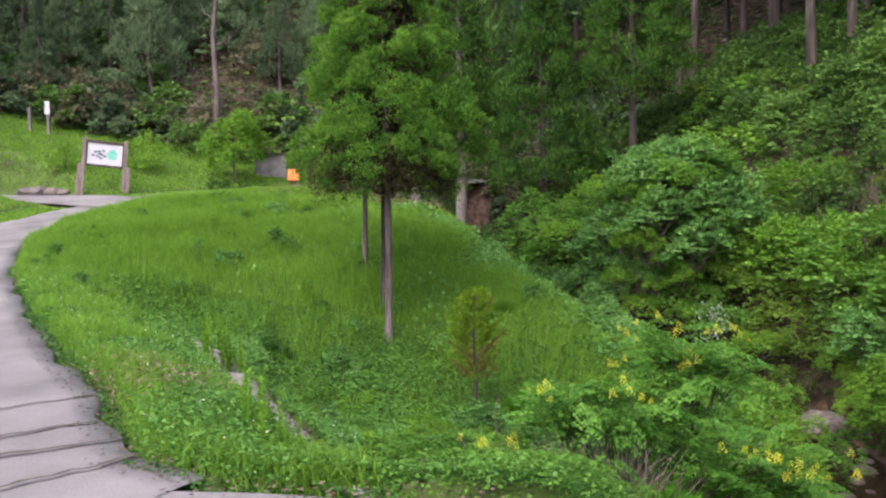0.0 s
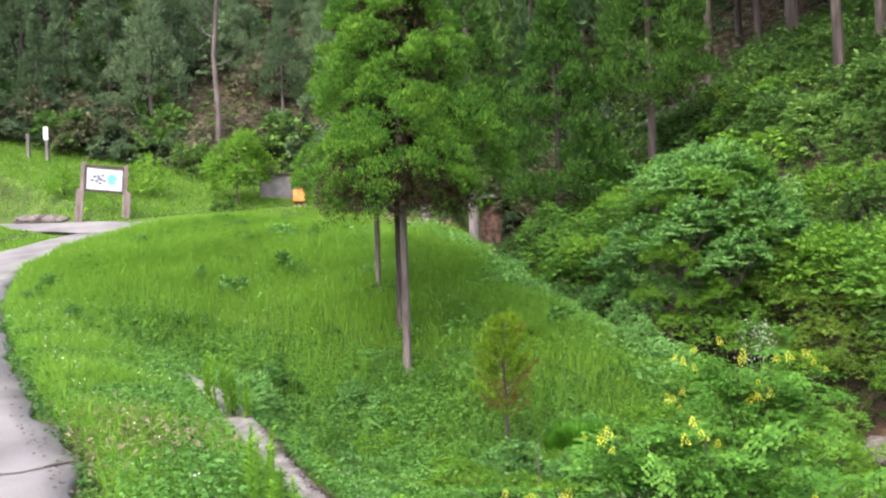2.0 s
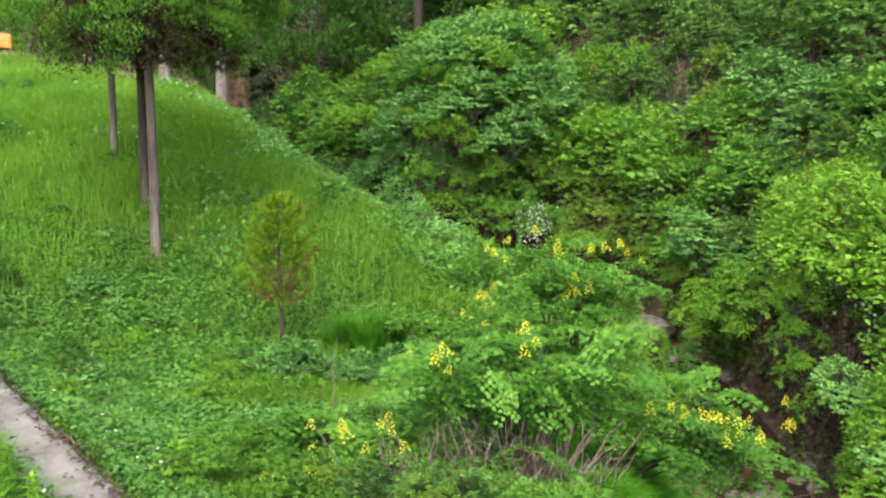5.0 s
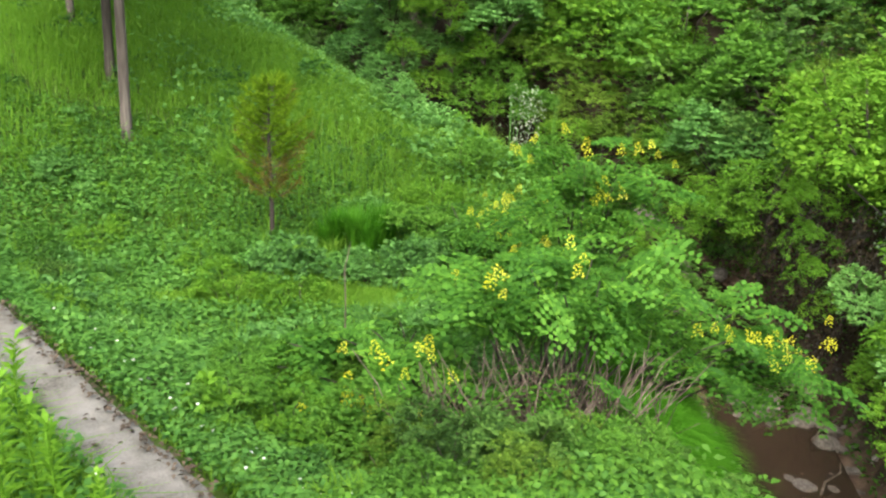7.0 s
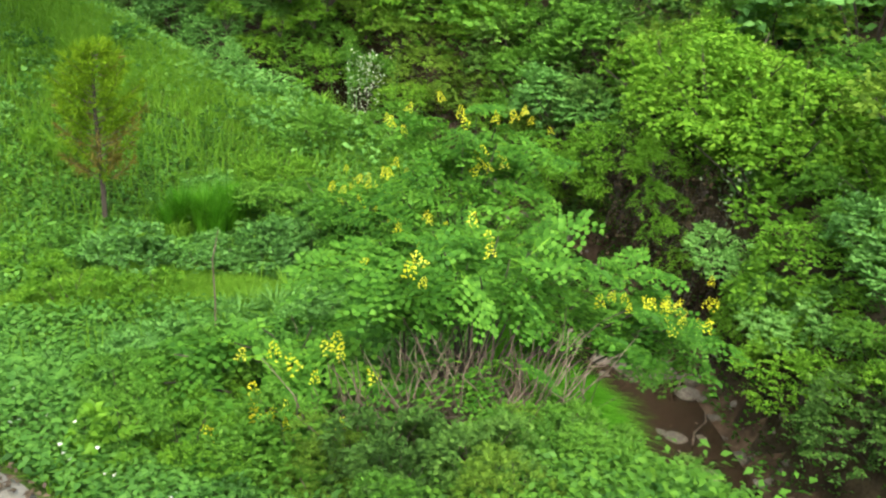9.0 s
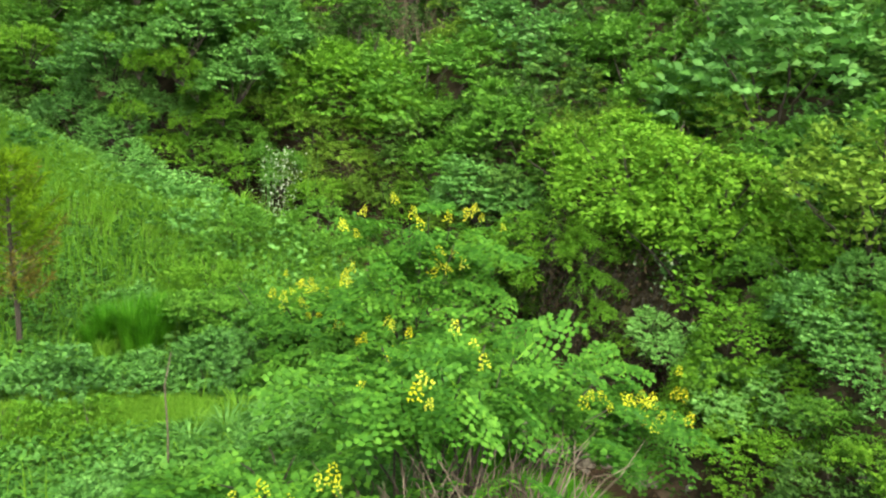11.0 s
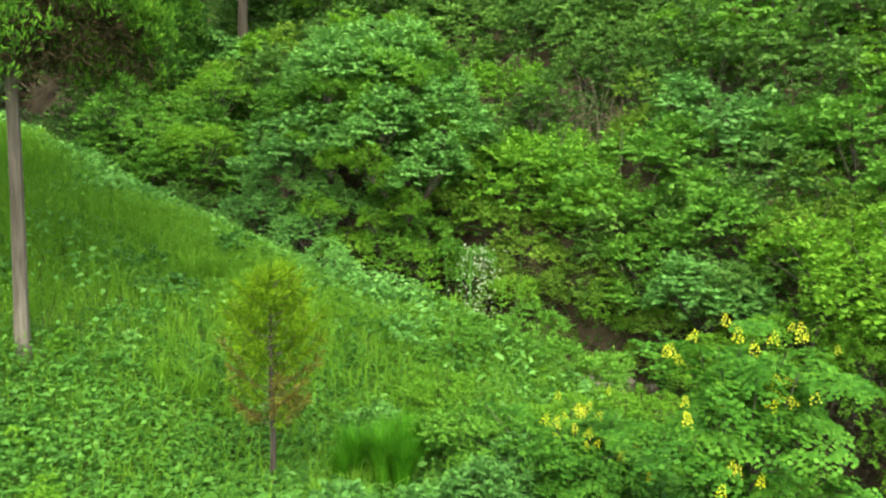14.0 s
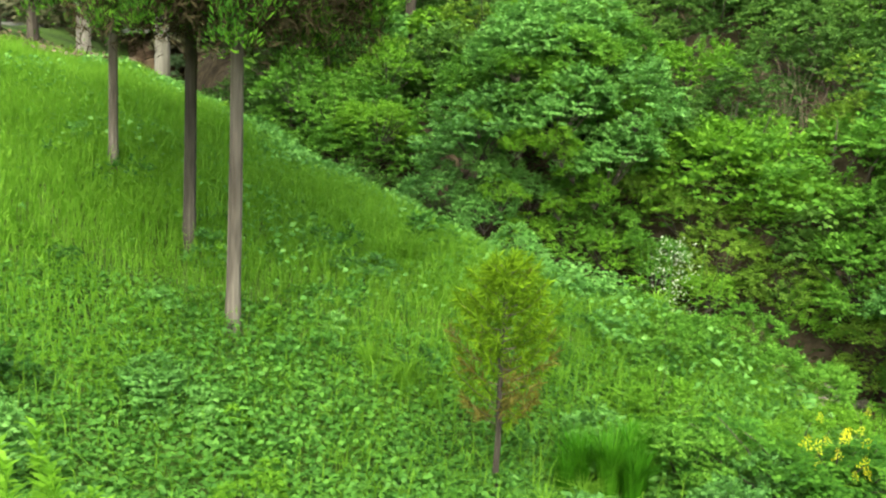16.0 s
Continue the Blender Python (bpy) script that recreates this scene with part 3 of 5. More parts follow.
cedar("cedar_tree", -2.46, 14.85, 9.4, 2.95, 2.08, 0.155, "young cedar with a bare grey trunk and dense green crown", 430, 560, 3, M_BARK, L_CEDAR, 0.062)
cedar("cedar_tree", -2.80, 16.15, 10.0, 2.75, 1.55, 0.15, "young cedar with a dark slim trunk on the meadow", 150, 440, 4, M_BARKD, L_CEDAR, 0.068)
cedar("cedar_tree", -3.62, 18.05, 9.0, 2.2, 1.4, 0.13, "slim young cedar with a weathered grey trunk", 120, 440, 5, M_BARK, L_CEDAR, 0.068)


def sapling():
    x, y = -0.58, 12.4
    t = thing("cedar_sapling", x, y, at_ground(x, y), "thin cedar sapling with browned lower needles", "sapling")
    h = 2.14
    part("stem", quad_mesh("stem", tube_quads([(0, 0, -0.1), (0.01, 0, 0.6), (-0.01, 0.01, 1.4), (0, 0, h - 0.05)], [0.032, 0.027, 0.02, 0.008], 7), M_BARKD), t)
    g = np.random.default_rng(11)
    green, brown = [], []
    for i in range(64):
        k = i / 63
        z, a = 0.72 + (h - 0.78) * k, i * 2.4 + g.normal() * 0.2
        r = 0.09 + 0.36 * math.sin(math.pi * min(1, 0.22 + 0.78 * k)) ** 0.8 * (0.75 + 0.4 * g.random())
        if k > 0.75:
            r = max(r, 0.24 * (1.25 - k) / 0.5)
        s = np.linspace(0, 1, 5)[:, None]
        p = np.array([0, 0, z]) + s * r * np.array([np.cos(a), np.sin(a), 0]) + np.array([0, 0, 1]) * r * (0.55 * s * s + 0.15 * s)
        part("branch", quad_mesh("branch", tube_quads(p, np.linspace(0.006, 0.002, 5), 4), M_TWIG), t)
        m = int(80 + 190 * r)
        q = s[0] + (1 - 0.75 * g.random((m, 1)))
        base = np.array([0, 0, z]) + q * r * np.array([np.cos(a), np.sin(a), 0]) + np.array([0, 0, 1]) * r * (0.55 * q * q + 0.15 * q)
        d = unit(np.array([np.cos(a), np.sin(a), 0.5]) + 0.8 * g.normal(size=(m, 3)))
        lv = leaf_quads(base, d, unit(g.normal(size=(m, 3))), 0.07 + 0.06 * g.random(m), 0.0105, 0.05)
        lv = lv[: len(lv) // 2] if k < 0.35 else lv
        (brown if k < 0.35 and g.random() < 0.75 or g.random() < 0.2 * (1 - k) else green).append(lv)
    part("green_needles", quad_mesh("green_needles", np.concatenate(green), L_SAP), t)
    part("brown_needles", quad_mesh("brown_needles", np.concatenate(brown), L_SAPB), t, "rusty brown dying needles")


sapling()


# ---- shrubs ----
def shrub_leaves(seed, twigs, per, leaf, flat=0.7, lobes=11, hang=0.0):
    """Leafy sprays on the outside of a heap of lobes, about one metre in radius, down to the ground."""
    g = np.random.default_rng(seed)
    c = unit(g.normal(size=(lobes, 3)) * np.array([1, 1, 0.75])) * (0.5 + 0.3 * g.random((lobes, 1)))
    c[:, 2] = np.abs(c[:, 2]) * 1.05 - 0.38 + 0.2 * g.normal(size=lobes)
    big = 0.2 + 0.24 * g.random(lobes)
    who = g.integers(0, lobes, twigs * 5)
    d = unit(g.normal(size=(twigs * 5, 3)) + 0.6 * unit(c)[who] + np.array([0, 0, 0.3]))
    start = c[who] + d * (big[who] * (0.7 + 0.3 * g.random(twigs * 5)))[:, None]
    inside = (np.linalg.norm(start[:, None] - c[None], axis=-1) < 0.8 * big[None]).any(1) | (d[:, 2] < -0.15)
    keep = np.flatnonzero(~inside)[:twigs]
    start, d, n = start[keep], d[keep], len(keep)
    go = unit(d * np.array([1, 1, 0.5]) + 0.5 * g.normal(size=(n, 3)) * np.array([1, 1, 0.5]) + np.array([0, 0, 0.2 - hang]))
    s = np.tile(np.linspace(0.05, 1, per), n)
    st, gg = np.repeat(start, per, 0), np.repeat(go, per, 0)
    reach = np.repeat(0.1 + 0.16 * g.random(n), per)
    p = st + gg * (s * reach)[:, None] - np.array([0, 0, 1]) * ((0.15 + hang) * s * s * reach)[:, None]
    side = unit(np.cross(gg, np.array([0, 0, 1.0]))) * np.where(np.tile(np.arange(per), n) % 2, 1.0, -1.0)[:, None]
    along = unit(gg * 0.65 + side + 0.25 * g.normal(size=p.shape))
    up = unit(np.array([0, 0, 1.0]) * flat + np.repeat(d, per, 0) * 0.5 + 0.45 * g.normal(size=p.shape))
    ln = leaf * (0.6 + 0.8 * g.random(len(p)))
    return leaf_quads(p, along, up, ln, ln * 0.52)


def shrub_stems(seed, n=16):
    g = np.random.default_rng(seed)
    out = []
    for _ in range(n):
        d = unit(g.normal(size=3) * np.array([1, 1, 0.4]) + np.array([0, 0, 0.8]))
        s = np.linspace(0, 1, 5)[:, None]
        out.append(tube_quads(np.array([0, 0, -0.75]) + s * (d * np.array([0.9, 0.9, 0.8]) + np.array([0, 0, 0.55 * (1 - s[0, 0])])) + 0.05 * g.normal(size=(5, 3)) * s, np.linspace(0.022, 0.006, 5), 5))
    return np.concatenate(out)


SHRUBS, FAR_SHRUBS = [], []
for k, (leaf, mat, tw, pr, hang) in enumerate([(0.078, L_SHRUB, 620, 8, 0), (0.066, L_SHRUBY, 640, 8, 0), (0.092, L_SHRUBB, 540, 8, 0), (0.078, L_FORESTY, 560, 8, 0.1), (0.07, L_SHRUBY, 600, 8, 0.35), (0.11, L_DRY, 330, 8, 0.05), (0.12, L_HAZE, 400, 8, 0), (0.11, L_FORESTY, 400, 8, 0), (0.058, L_OLIVE, 680, 8, 0.1)]):
    wood_part = quad_mesh("branchwork", shrub_stems(40 + k, 7), M_TWIG if k == 5 else M_BARKD)
    SHRUBS.append((quad_mesh("foliage", shrub_leaves(20 + k, tw, pr, leaf, 0.7, 15, hang), mat), wood_part))
    FAR_SHRUBS.append((quad_mesh("foliage", shrub_leaves(120 + k, int(tw * 0.6), 7, leaf * 1.28, 0.7, 13, hang), mat), wood_part))
SHRUB_LABEL = ["dense mid green shrub on the steep bank", "bright yellow green leafy shrub on the bank", "bluish green broad-leaved shrub on the bank",
               "tangled shrub on the hillside, leaf darkened for shade", "light green fine-leaved shrub over the stream", "half-dry shrub on the far slope, greyed and paled for haze", "green shrub on the far slope, haze in its leaf colour", "dull green leafy shrub on the far slope", "olive green fine-leaved shrub on the bank"]


def shrub(kind, x, y, z, r, hz=1.0, turn=0.0, label="", group="hillside shrubs", name="shrub"):
    t = thing(name, x, y, z, label or SHRUB_LABEL[kind], "shrub", group)
    t.matrix_world = pose(x, y, z, 0, 0, turn) @ Matrix.Diagonal((r, r, r * hz, 1))
    leafy = FAR_SHRUBS if y > 23 or x > 11 or (r < 0.45 and y > 10) else SHRUBS
    part("foliage", leafy[kind][0], t)
    part("branchwork", leafy[kind][1], t)
    return t


# shaded openings between the shrubs
GAPS = [(7.5, 18.5, 0.7), (3.4, 19.6, 2.6), (4.6, 16.6, 0.8), (6.3, 16.6, 0.6)]
taken = []
tries = 0
while len(taken) < 180 and tries < 30000:
    tries += 1
    x, y = rng.uniform(0, 18), rng.uniform(7.5, 33)
    ds = float(signed_distance(STREAM, np.array([x]), np.array([y]))[0])
    if not 1.7 < ds < 12.5 or any((x - a) ** 2 + (y - b) ** 2 < c * c for a, b, c in GAPS):
        continue
    r = 0.75 + 0.65 * rng.random() + 0.05 * ds
    if any((x - a) ** 2 + (y - b) ** 2 < (0.50 * (r + c)) ** 2 for a, b, c in taken):
        continue
    taken.append((x, y, r))
    kind = int(rng.choice([0, 1, 2, 3, 4, 8], p=[0.24, 0.22, 0.16, 0.14, 0.10, 0.14]))
    # mostly the dark-leaved kind higher up: its colour replaces the forest's shade
    if ds > 4.4 and rng.random() < 0.72:
        kind = 3
    shrub(kind, x, y, at_ground(x, y, 0.38 * r), r, 0.95 + 0.25 * rng.random(), rng.random() * 360)
# dark undergrowth between the trunks higher up
high = []
while len(high) < 46:
    x, y = rng.uniform(3, 17), rng.uniform(21, 33)
    ds = float(signed_distance(STREAM, np.array([x]), np.array([y]))[0])
    if 6.5 < ds < 15 and all((x - a) ** 2 + (y - b) ** 2 > 1.7 for a, b in high):
        high.append((x, y))
        r = 1.1 + 0.5 * rng.random()
        shrub(3, x, y, at_ground(x, y, 0.38 * r), r, 1.0 + 0.3 * rng.random(), rng.random() * 360)
# low bushes on the near part of the right-hand bank
low = []
while len(low) < 26:
    x, y = rng.uniform(3.5, 8.5), rng.uniform(4.6, 9.6)
    ds = float(signed_distance(STREAM, np.array([x]), np.array([y]))[0])
    if 0.95 < ds < 3.6 and all((x - a) ** 2 + (y - b) ** 2 > 0.3 for a, b in low):
        low.append((x, y))
        r = 0.32 + 0.22 * rng.random()
        shrub(int(rng.choice([0, 1, 2])), x, y, at_ground(x, y, 0.4 * r), r, 1.0, rng.random() * 360, "leafy green bush on the bank by the water")
# the vine-hung shrub over the dark bank, and the shrubs along the water
for x, y, z, r, k in [(6.4, 11.0, 0.28, 1.05, 4), (6.8, 10.2, 0.05, 0.95, 4), (6.9, 12.2, 0.1, 1.1, 1), (7.4, 9.3, -0.6, 1.0, 4), (6.7, 13.6, -0.5, 0.95, 3), (6.0, 12.3, -0.9, 0.7, 4),
                      (4.9, 17.6, -0.9, 0.7, 8), (5.55, 7.55, -0.95, 0.42, 2), (5.85, 7.8, -0.75, 0.4, 0), (6.6, 13.3, -1.9, 0.55, 8), (6.4, 14.2, -1.9, 0.55, 0), (6.5, 12.7, -1.9, 0.5, 1), (4.6, 13.2, -1.95, 0.4, 1), (4.45, 14.3, -1.85, 0.45, 8), (4.9, 12.3, -2.1, 0.4, 0), (4.2, 15.2, -1.6, 0.45, 1), (6.1, 14.9, -1.75, 0.4, 8), (2.0, 18.9, -0.1, 0.55, 2), (2.6, 18.6, -0.35, 0.5, 1), (3.3, 18.4, -0.45, 0.55, 0), (3.8, 18.0, -0.55, 0.6, 1), (4.4, 17.5, -0.7, 0.6, 0), (4.9, 16.8, -1.0, 0.55, 1), (3.0, 18.2, 0.05, 0.3, 1), (2.9, 19.0, 0.15, 0.5, 2), (3.6, 18.8, 0.2, 0.55, 0), (4.3, 18.9, 0.5, 0.6, 0), (2.3, 19.3, 0.5, 0.5, 2), (1.4, 19.6, 0.1, 0.6, 2), (-0.4, 25.8, 0.5, 0.8, 0), (0.6, 24.6, 0.6, 0.8, 0), (1.5, 23.6, 0.9, 0.9, 0), (1.2, 22.6, 1.2, 0.8, 1), (0.6, 24.0, 1.4, 0.8, 0), (1.9, 24.6, 2.2, 0.9, 1), (0.0, 25.5, 1.8, 0.8, 0), (-0.9, 28.0, 0.9, 0.9, 3), (0.6, 27.2, 1.5, 1.0, 3), (2.0, 25.6, 1.9, 1.1, 3), (-1.0, 30.2, 1.2, 1.0, 3), (0.4, 30.0, 2.3, 1.2, 3), (3.6, 24.6, 2.6, 1.2, 3), (2.2, 19.4, 0.1, 0.5, 3), (4.2, 18.5, -0.3, 0.6, 0), (4.7, 18.4, 0.3, 0.7, 8), (1.3, 20.2, -0.4, 0.6, 3), (0.7, 21.6, -0.1, 0.7, 3), (5.3, 16.2, -1.6, 0.4, 8), (0.2, 23.4, 0.2, 0.8, 0), (5.3, 19.2, 1.3, 0.9, 3), (5.5, 17.2, -0.6, 0.75, 8), (5.9, 18.3, 0.6, 1.0, 0), (5.2, 17.9, 0.0, 0.7, 8),
                      (5.9, 16.2, -0.9, 0.75, 8), (6.5, 15.3, -0.5, 0.85, 0), (6.5, 16.7, 0.45, 0.6, 1), (5.2, 8.0, -1.9, 0.6, 1), (5.9, 8.6, -1.2, 0.8, 4), (4.9, 7.0, -1.9, 0.6, 3), (3.9, 12.8, -1.7, 0.6, 1), (4.2, 13.9, -1.6, 0.65, 0), (6.7, 16.3, 0.0, 1.0, 3), (7.2, 14.3, 0.2, 1.1, 0), (3.6, 14.9, -1.5, 0.55, 4), (6.6, 17.3, 0.5, 1.0, 1), (5.9, 13.2, -1.3, 0.6, 4), (3.9, 11.3, -1.9, 0.5, 1), (5.7, 7.1, -1.5, 0.6, 1), (6.3, 7.9, -0.9, 0.75, 0), (6.9, 8.5, -0.4, 0.85, 1), (6.1, 6.4, -1.2, 0.6, 3), (7.2, 7.5, -0.2, 0.8, 3), (5.3, 6.1, -1.8, 0.45, 4), (6.8, 6.6, -0.5, 0.7, 0), (7.9, 8.4, 0.2, 0.9, 4), (5.4, 8.9, -1.9, 0.4, 4), (5.6, 11.0, -0.75, 0.34, 4), (5.58, 10.75, -1.15, 0.32, 4), (5.52, 10.5, -1.5, 0.3, 4), (5.65, 10.3, -1.85, 0.28, 4), (5.55, 9.6, -1.5, 0.4, 2), (5.35, 8.5, -1.75, 0.45, 2), (5.6, 8.0, -1.6, 0.45, 2), (6.3, 11.5, -0.7, 0.6, 1), (6.1, 9.3, -1.7, 0.45, 0), (6.4, 14.6, -1.2, 0.7, 8), (6.3, 15.9, -1.0, 0.6, 4), (5.6, 16.9, -1.2, 0.5, 8), (6.2, 13.8, -0.7, 0.8, 2), (6.4, 12.7, -1.3, 0.65, 3), (1.2, 23.5, 0.7, 1.2, 0), (0.2, 26.5, 1.0, 1.3, 3)]:
    shrub(k, x, y, z, r, 1.0, x * 100)
# the big bluish thicket that bulges over the bend of the stream, with brighter bushes at its foot
for k in range(26):
    az, el = k * 2.4, radians(2 + 78 * (k / 25) ** 0.9)
    x, y, z = 3.7 + 1.7 * math.cos(az) * math.cos(el), 19.9 + 1.75 * math.sin(az) * math.cos(el), 0.45 + 2.4 * math.sin(el)
    shrub(2 if k % 3 else 0, x, y, z, 0.7 + 0.25 * rng.random(), 1.0, rng.random() * 360, "bluish green bush in a bulging thicket over the stream")
for x, y, z, r in [(2.55, 18.0, 1.15, 0.4), (2.85, 17.95, 0.95, 0.34), (3.15, 18.1, 0.65, 0.3), (2.2, 18.2, 1.0, 0.3), (3.6, 18.1, 0.3, 0.4), (2.1, 18.5, 0.2, 0.4), (4.3, 18.3, 1.6, 0.45), (2.9, 18.2, 1.9, 0.35), (3.7, 18.4, 2.4, 0.4), (1.9, 19.1, 1.3, 0.35), (4.9, 18.9, 0.9, 0.4), (2.4, 18.8, 2.2, 0.3)]:
    shrub(1, x, y, z, r, 1.0, x * 100, "bright green spray in the bulging thicket")
# shrubs at the foot of the far slope
masses, slots = [], []
for k in range(185):
    if k < 60:
        x, y = -34 + 40 * rng.random(), 37.5 + 8 * rng.random()
    else:
        x, y = -46 + 50 * rng.random(), 42 + 26 * rng.random()
    if x < -16 and y < 40:
        y += 4
    if abs(x + 14.0) < 2.4 and y < 44.5 or abs(x + 11.8) < 1.6 and y < 41:
        continue
    r = 1.0 + 1.1 * rng.random() + 0.02 * (y - 38)
    kind = int(rng.choice([6, 7, 5, 3], p=[0.34, 0.18, 0.42, 0.06]))
    if k < 60:
        shrub(kind, x, y, at_ground(x, y, 0.4 * r), r, 1.0 + 0.6 * rng.random(), rng.random() * 360, "", "far shrubs")
    else:
        q = shrub_leaves(300 + k, 170, 7, 0.15, 0.7, 8) * np.array([r, r, 1.3 * r]) + np.array([x, y, at_ground(x, y, 0.4 * r)])
        masses.append(q)
        slots.append(np.full(len(q), {6: 0, 7: 1, 5: 2, 3: 1}[kind]))
tagged(part("far_brush", quad_mesh("far_brush", np.concatenate(masses), [L_HAZE, L_FORESTY, L_DRY], np.concatenate(slots))), "green and half-dry brush covering the far slope, greyed for haze", "brush", kind="stuff")
shrub(1, -20.1, 33.0, at_ground(-20.1, 33.0, 0.45), 0.75, 1.5, 40, "small light green bush beside the notice board", "bushes by the board")
shrub(1, -17.9, 35.6, at_ground(-17.9, 35.6, 0.5), 1.1, 1.4, 80, "small leafy green bush behind the notice board", "bushes by the board")
shrub(7, -13.9, 34.6, at_ground(-13.9, 34.6, 0.2), 0.6, 1.0, 10, "low green bush on the lawn's edge", "bushes by the board")


# ---- the forest on the slopes ----
def forest_tree(seed, h, clear, rad, dia, tufts, per, leaf, bark, size):
    return (quad_mesh("trunk", trunk_quads(h * 0.97, dia / 2, 0.04, 0.0, 8, 0.1), bark), quad_mesh("crown", cedar_crown(clear, h, rad, tufts, per, seed, size, 0.28 * rad), leaf))


FOREST = [forest_tree(61, 16, 3.0, 2.7, 0.34, 95, 20, L_FOREST, M_BARKD, 0.55), forest_tree(62, 18, 5.5, 2.5, 0.36, 95, 20, L_FOREST, M_BARKD, 0.55),
          forest_tree(63, 13, 2.0, 2.9, 0.3, 100, 20, L_FORESTY, M_BARKD, 0.52)]
FOREST.append((quad_mesh("trunk", trunk_quads(2.6, 0.07, 0.03, 0.0, 8, 0.05), M_BARK), quad_mesh("crown", shrub_leaves(71, 1500, 8, 0.075, 0.7, 26) * np.array([1.75, 1.75, 2.2]) + np.array([0, 0, 2.05]), L_SHRUBY)))
# far-slope tree, its pale grey green is painted haze
FOREST.append(forest_tree(65, 7.5, 0.6, 2.1, 0.22, 110, 60, L_HAZE, M_BARK, 0.26))
FLABEL = ["tall dark conifer in the shaded forest", "tall conifer with a bare grey trunk", "leafy green forest tree", "small bright green tree by the lane", "mixed tree on the far slope, haze in its leaf colour"]


def wood(kind, x, y, s=1.0, label=""):
    t = thing("forest_tree", x, y, at_ground(x, y), label or FLABEL[kind], "tree", "forest trees")
    t.matrix_world = pose(x, y, at_ground(x, y), 0, 0, rng.random() * 360) @ Matrix.Diagonal((s, s, s, 1))
    part("trunk", FOREST[kind][0], t)
    part("crown", FOREST[kind][1], t)


put = []
tries = 0
while len(put) < 170 and tries < 40000:
    tries += 1
    x, y = rng.uniform(-42, 26), rng.uniform(14, 66)
    p1 = (np.array([x]), np.array([y]))
    ds, dr = float(signed_distance(STREAM, *p1)[0]), float(signed_distance(EDGE, *p1)[0])
    if not ((ds > 9 and dr > 0) or y > 46 or (x < -27 and y > 24)):
        continue
    if any((x - a) ** 2 + (y - b) ** 2 < 2.3 ** 2 for a, b in put):
        continue
    put.append((x, y))
    if x < -6 and y < 62 and rng.random() < 0.85:
        wood(4, x, y, 0.75 + 0.5 * rng.random())
    else:
        wood(int(rng.choice([0, 1, 2], p=[0.45, 0.3, 0.25])), x, y, 0.85 + 0.35 * rng.random())
wood(3, -13.9, 36.6, 0.82)
wood(1, 8.65, 26.0, 0.95)
wood(1, 9.8, 26.2, 0.9)
wood(0, -6.0, 33.6, 0.9)
wood(0, -7.0, 33.9, 0.85)
cedar("cedar_tree", 0.4, 27.6, 12.0, 3.4, 2.3, 0.3, "dark green cedar at the foot of the hill", 330, 95, 9, M_BARKD, L_CEDARD, 0.17)
cedar("cedar_tree", 3.4, 27.8, 12.5, 3.0, 2.2, 0.3, "dark green cedar at the foot of the hill", 330, 95, 10, M_BARKD, L_CEDARD, 0.17)
cedar("cedar_tree", -2.65, 30.2, 13.0, 4.6, 2.0, 0.48, "tall cedar with a thick pale grey trunk", 280, 95, 12, M_PALEBARK, L_CEDARD, 0.17)
cedar("cedar_tree", -4.6, 31.6, 12.0, 4.2, 1.7, 0.42, "tall cedar with a pale weathered trunk", 220, 95, 13, M_PALEBARK, L_CEDARD, 0.17)

# ---- the board and what stands by the lane ----
board = thing("notice_board", -17.5, 31.3, at_ground(-17.5, 31.3, 0.15), "weathered wooden notice board with a white map panel", "notice board", turn=29)
board.matrix_world = pose(-17.5, 31.3, at_ground(-17.5, 31.3, 0.15), 0, 5.5, 29)
for s in (-1, 1):
    part("post", solid("post", box_quads((s * 0.79 - 0.075, -0.075, -0.4), (s * 0.79 + 0.075, 0.075, 2.0)), M_WOOD, 0.012), board)
    part("brace", solid("brace", box_quads((s * 0.93 - 0.075, -0.065, -0.4), (s * 0.93 + 0.09, 0.065, 0.9)), M_WOOD, 0.012), board)
part("top_rail", solid("top_rail", box_quads((-0.715, -0.055, 1.78), (0.715, 0.055, 1.9)), M_FRAME, 0.01), board)
part("bottom_rail", solid("bottom_rail", box_quads((-0.715, -0.055, 0.84), (0.715, 0.055, 0.93)), M_FRAME, 0.01), board)
for s in (-1, 1):
    part("side_rail", solid("side_rail", box_quads((s * 0.687 - 0.028, -0.05, 0.93), (s * 0.687 + 0.028, 0.05, 1.78)), M_FRAME, 0.008), board)
panel = part("panel", solid("panel", box_quads((-0.659, -0.03, 0.93), (0.659, 0.02, 1.78)), M_WHITE, 0.004), board, "white printed panel")
bm = bmesh.new()
bmesh.ops.create_circle(bm, cap_ends=True, radius=0.2, segments=14)
for v in bm.verts:
    v.co = Vector((0.28 + v.co.x * (0.9 + 0.3 * math.sin(5 * v.co.y * 9)), -0.036, 1.36 + v.co.y * 1.1))
me = bpy.data.meshes.new("map_area")
bm.to_mesh(me)
bm.free()
me.materials.append(M_TEAL)
part("map_area", me, panel, "teal map patch")
for u, w in [(-0.22, 1.32), (-0.12, 1.2), (-0.28, 1.12), (-0.06, 1.36), (-0.15, 1.05), (0.0, 1.14), (-0.45, 1.15), (-0.2, 1.22), (-0.36, 1.3)]:
    part("picture", solid("picture", box_quads((u - 0.055, -0.037, w + 0.1), (u + 0.055, -0.031, w + 0.18)), M_INK), panel)

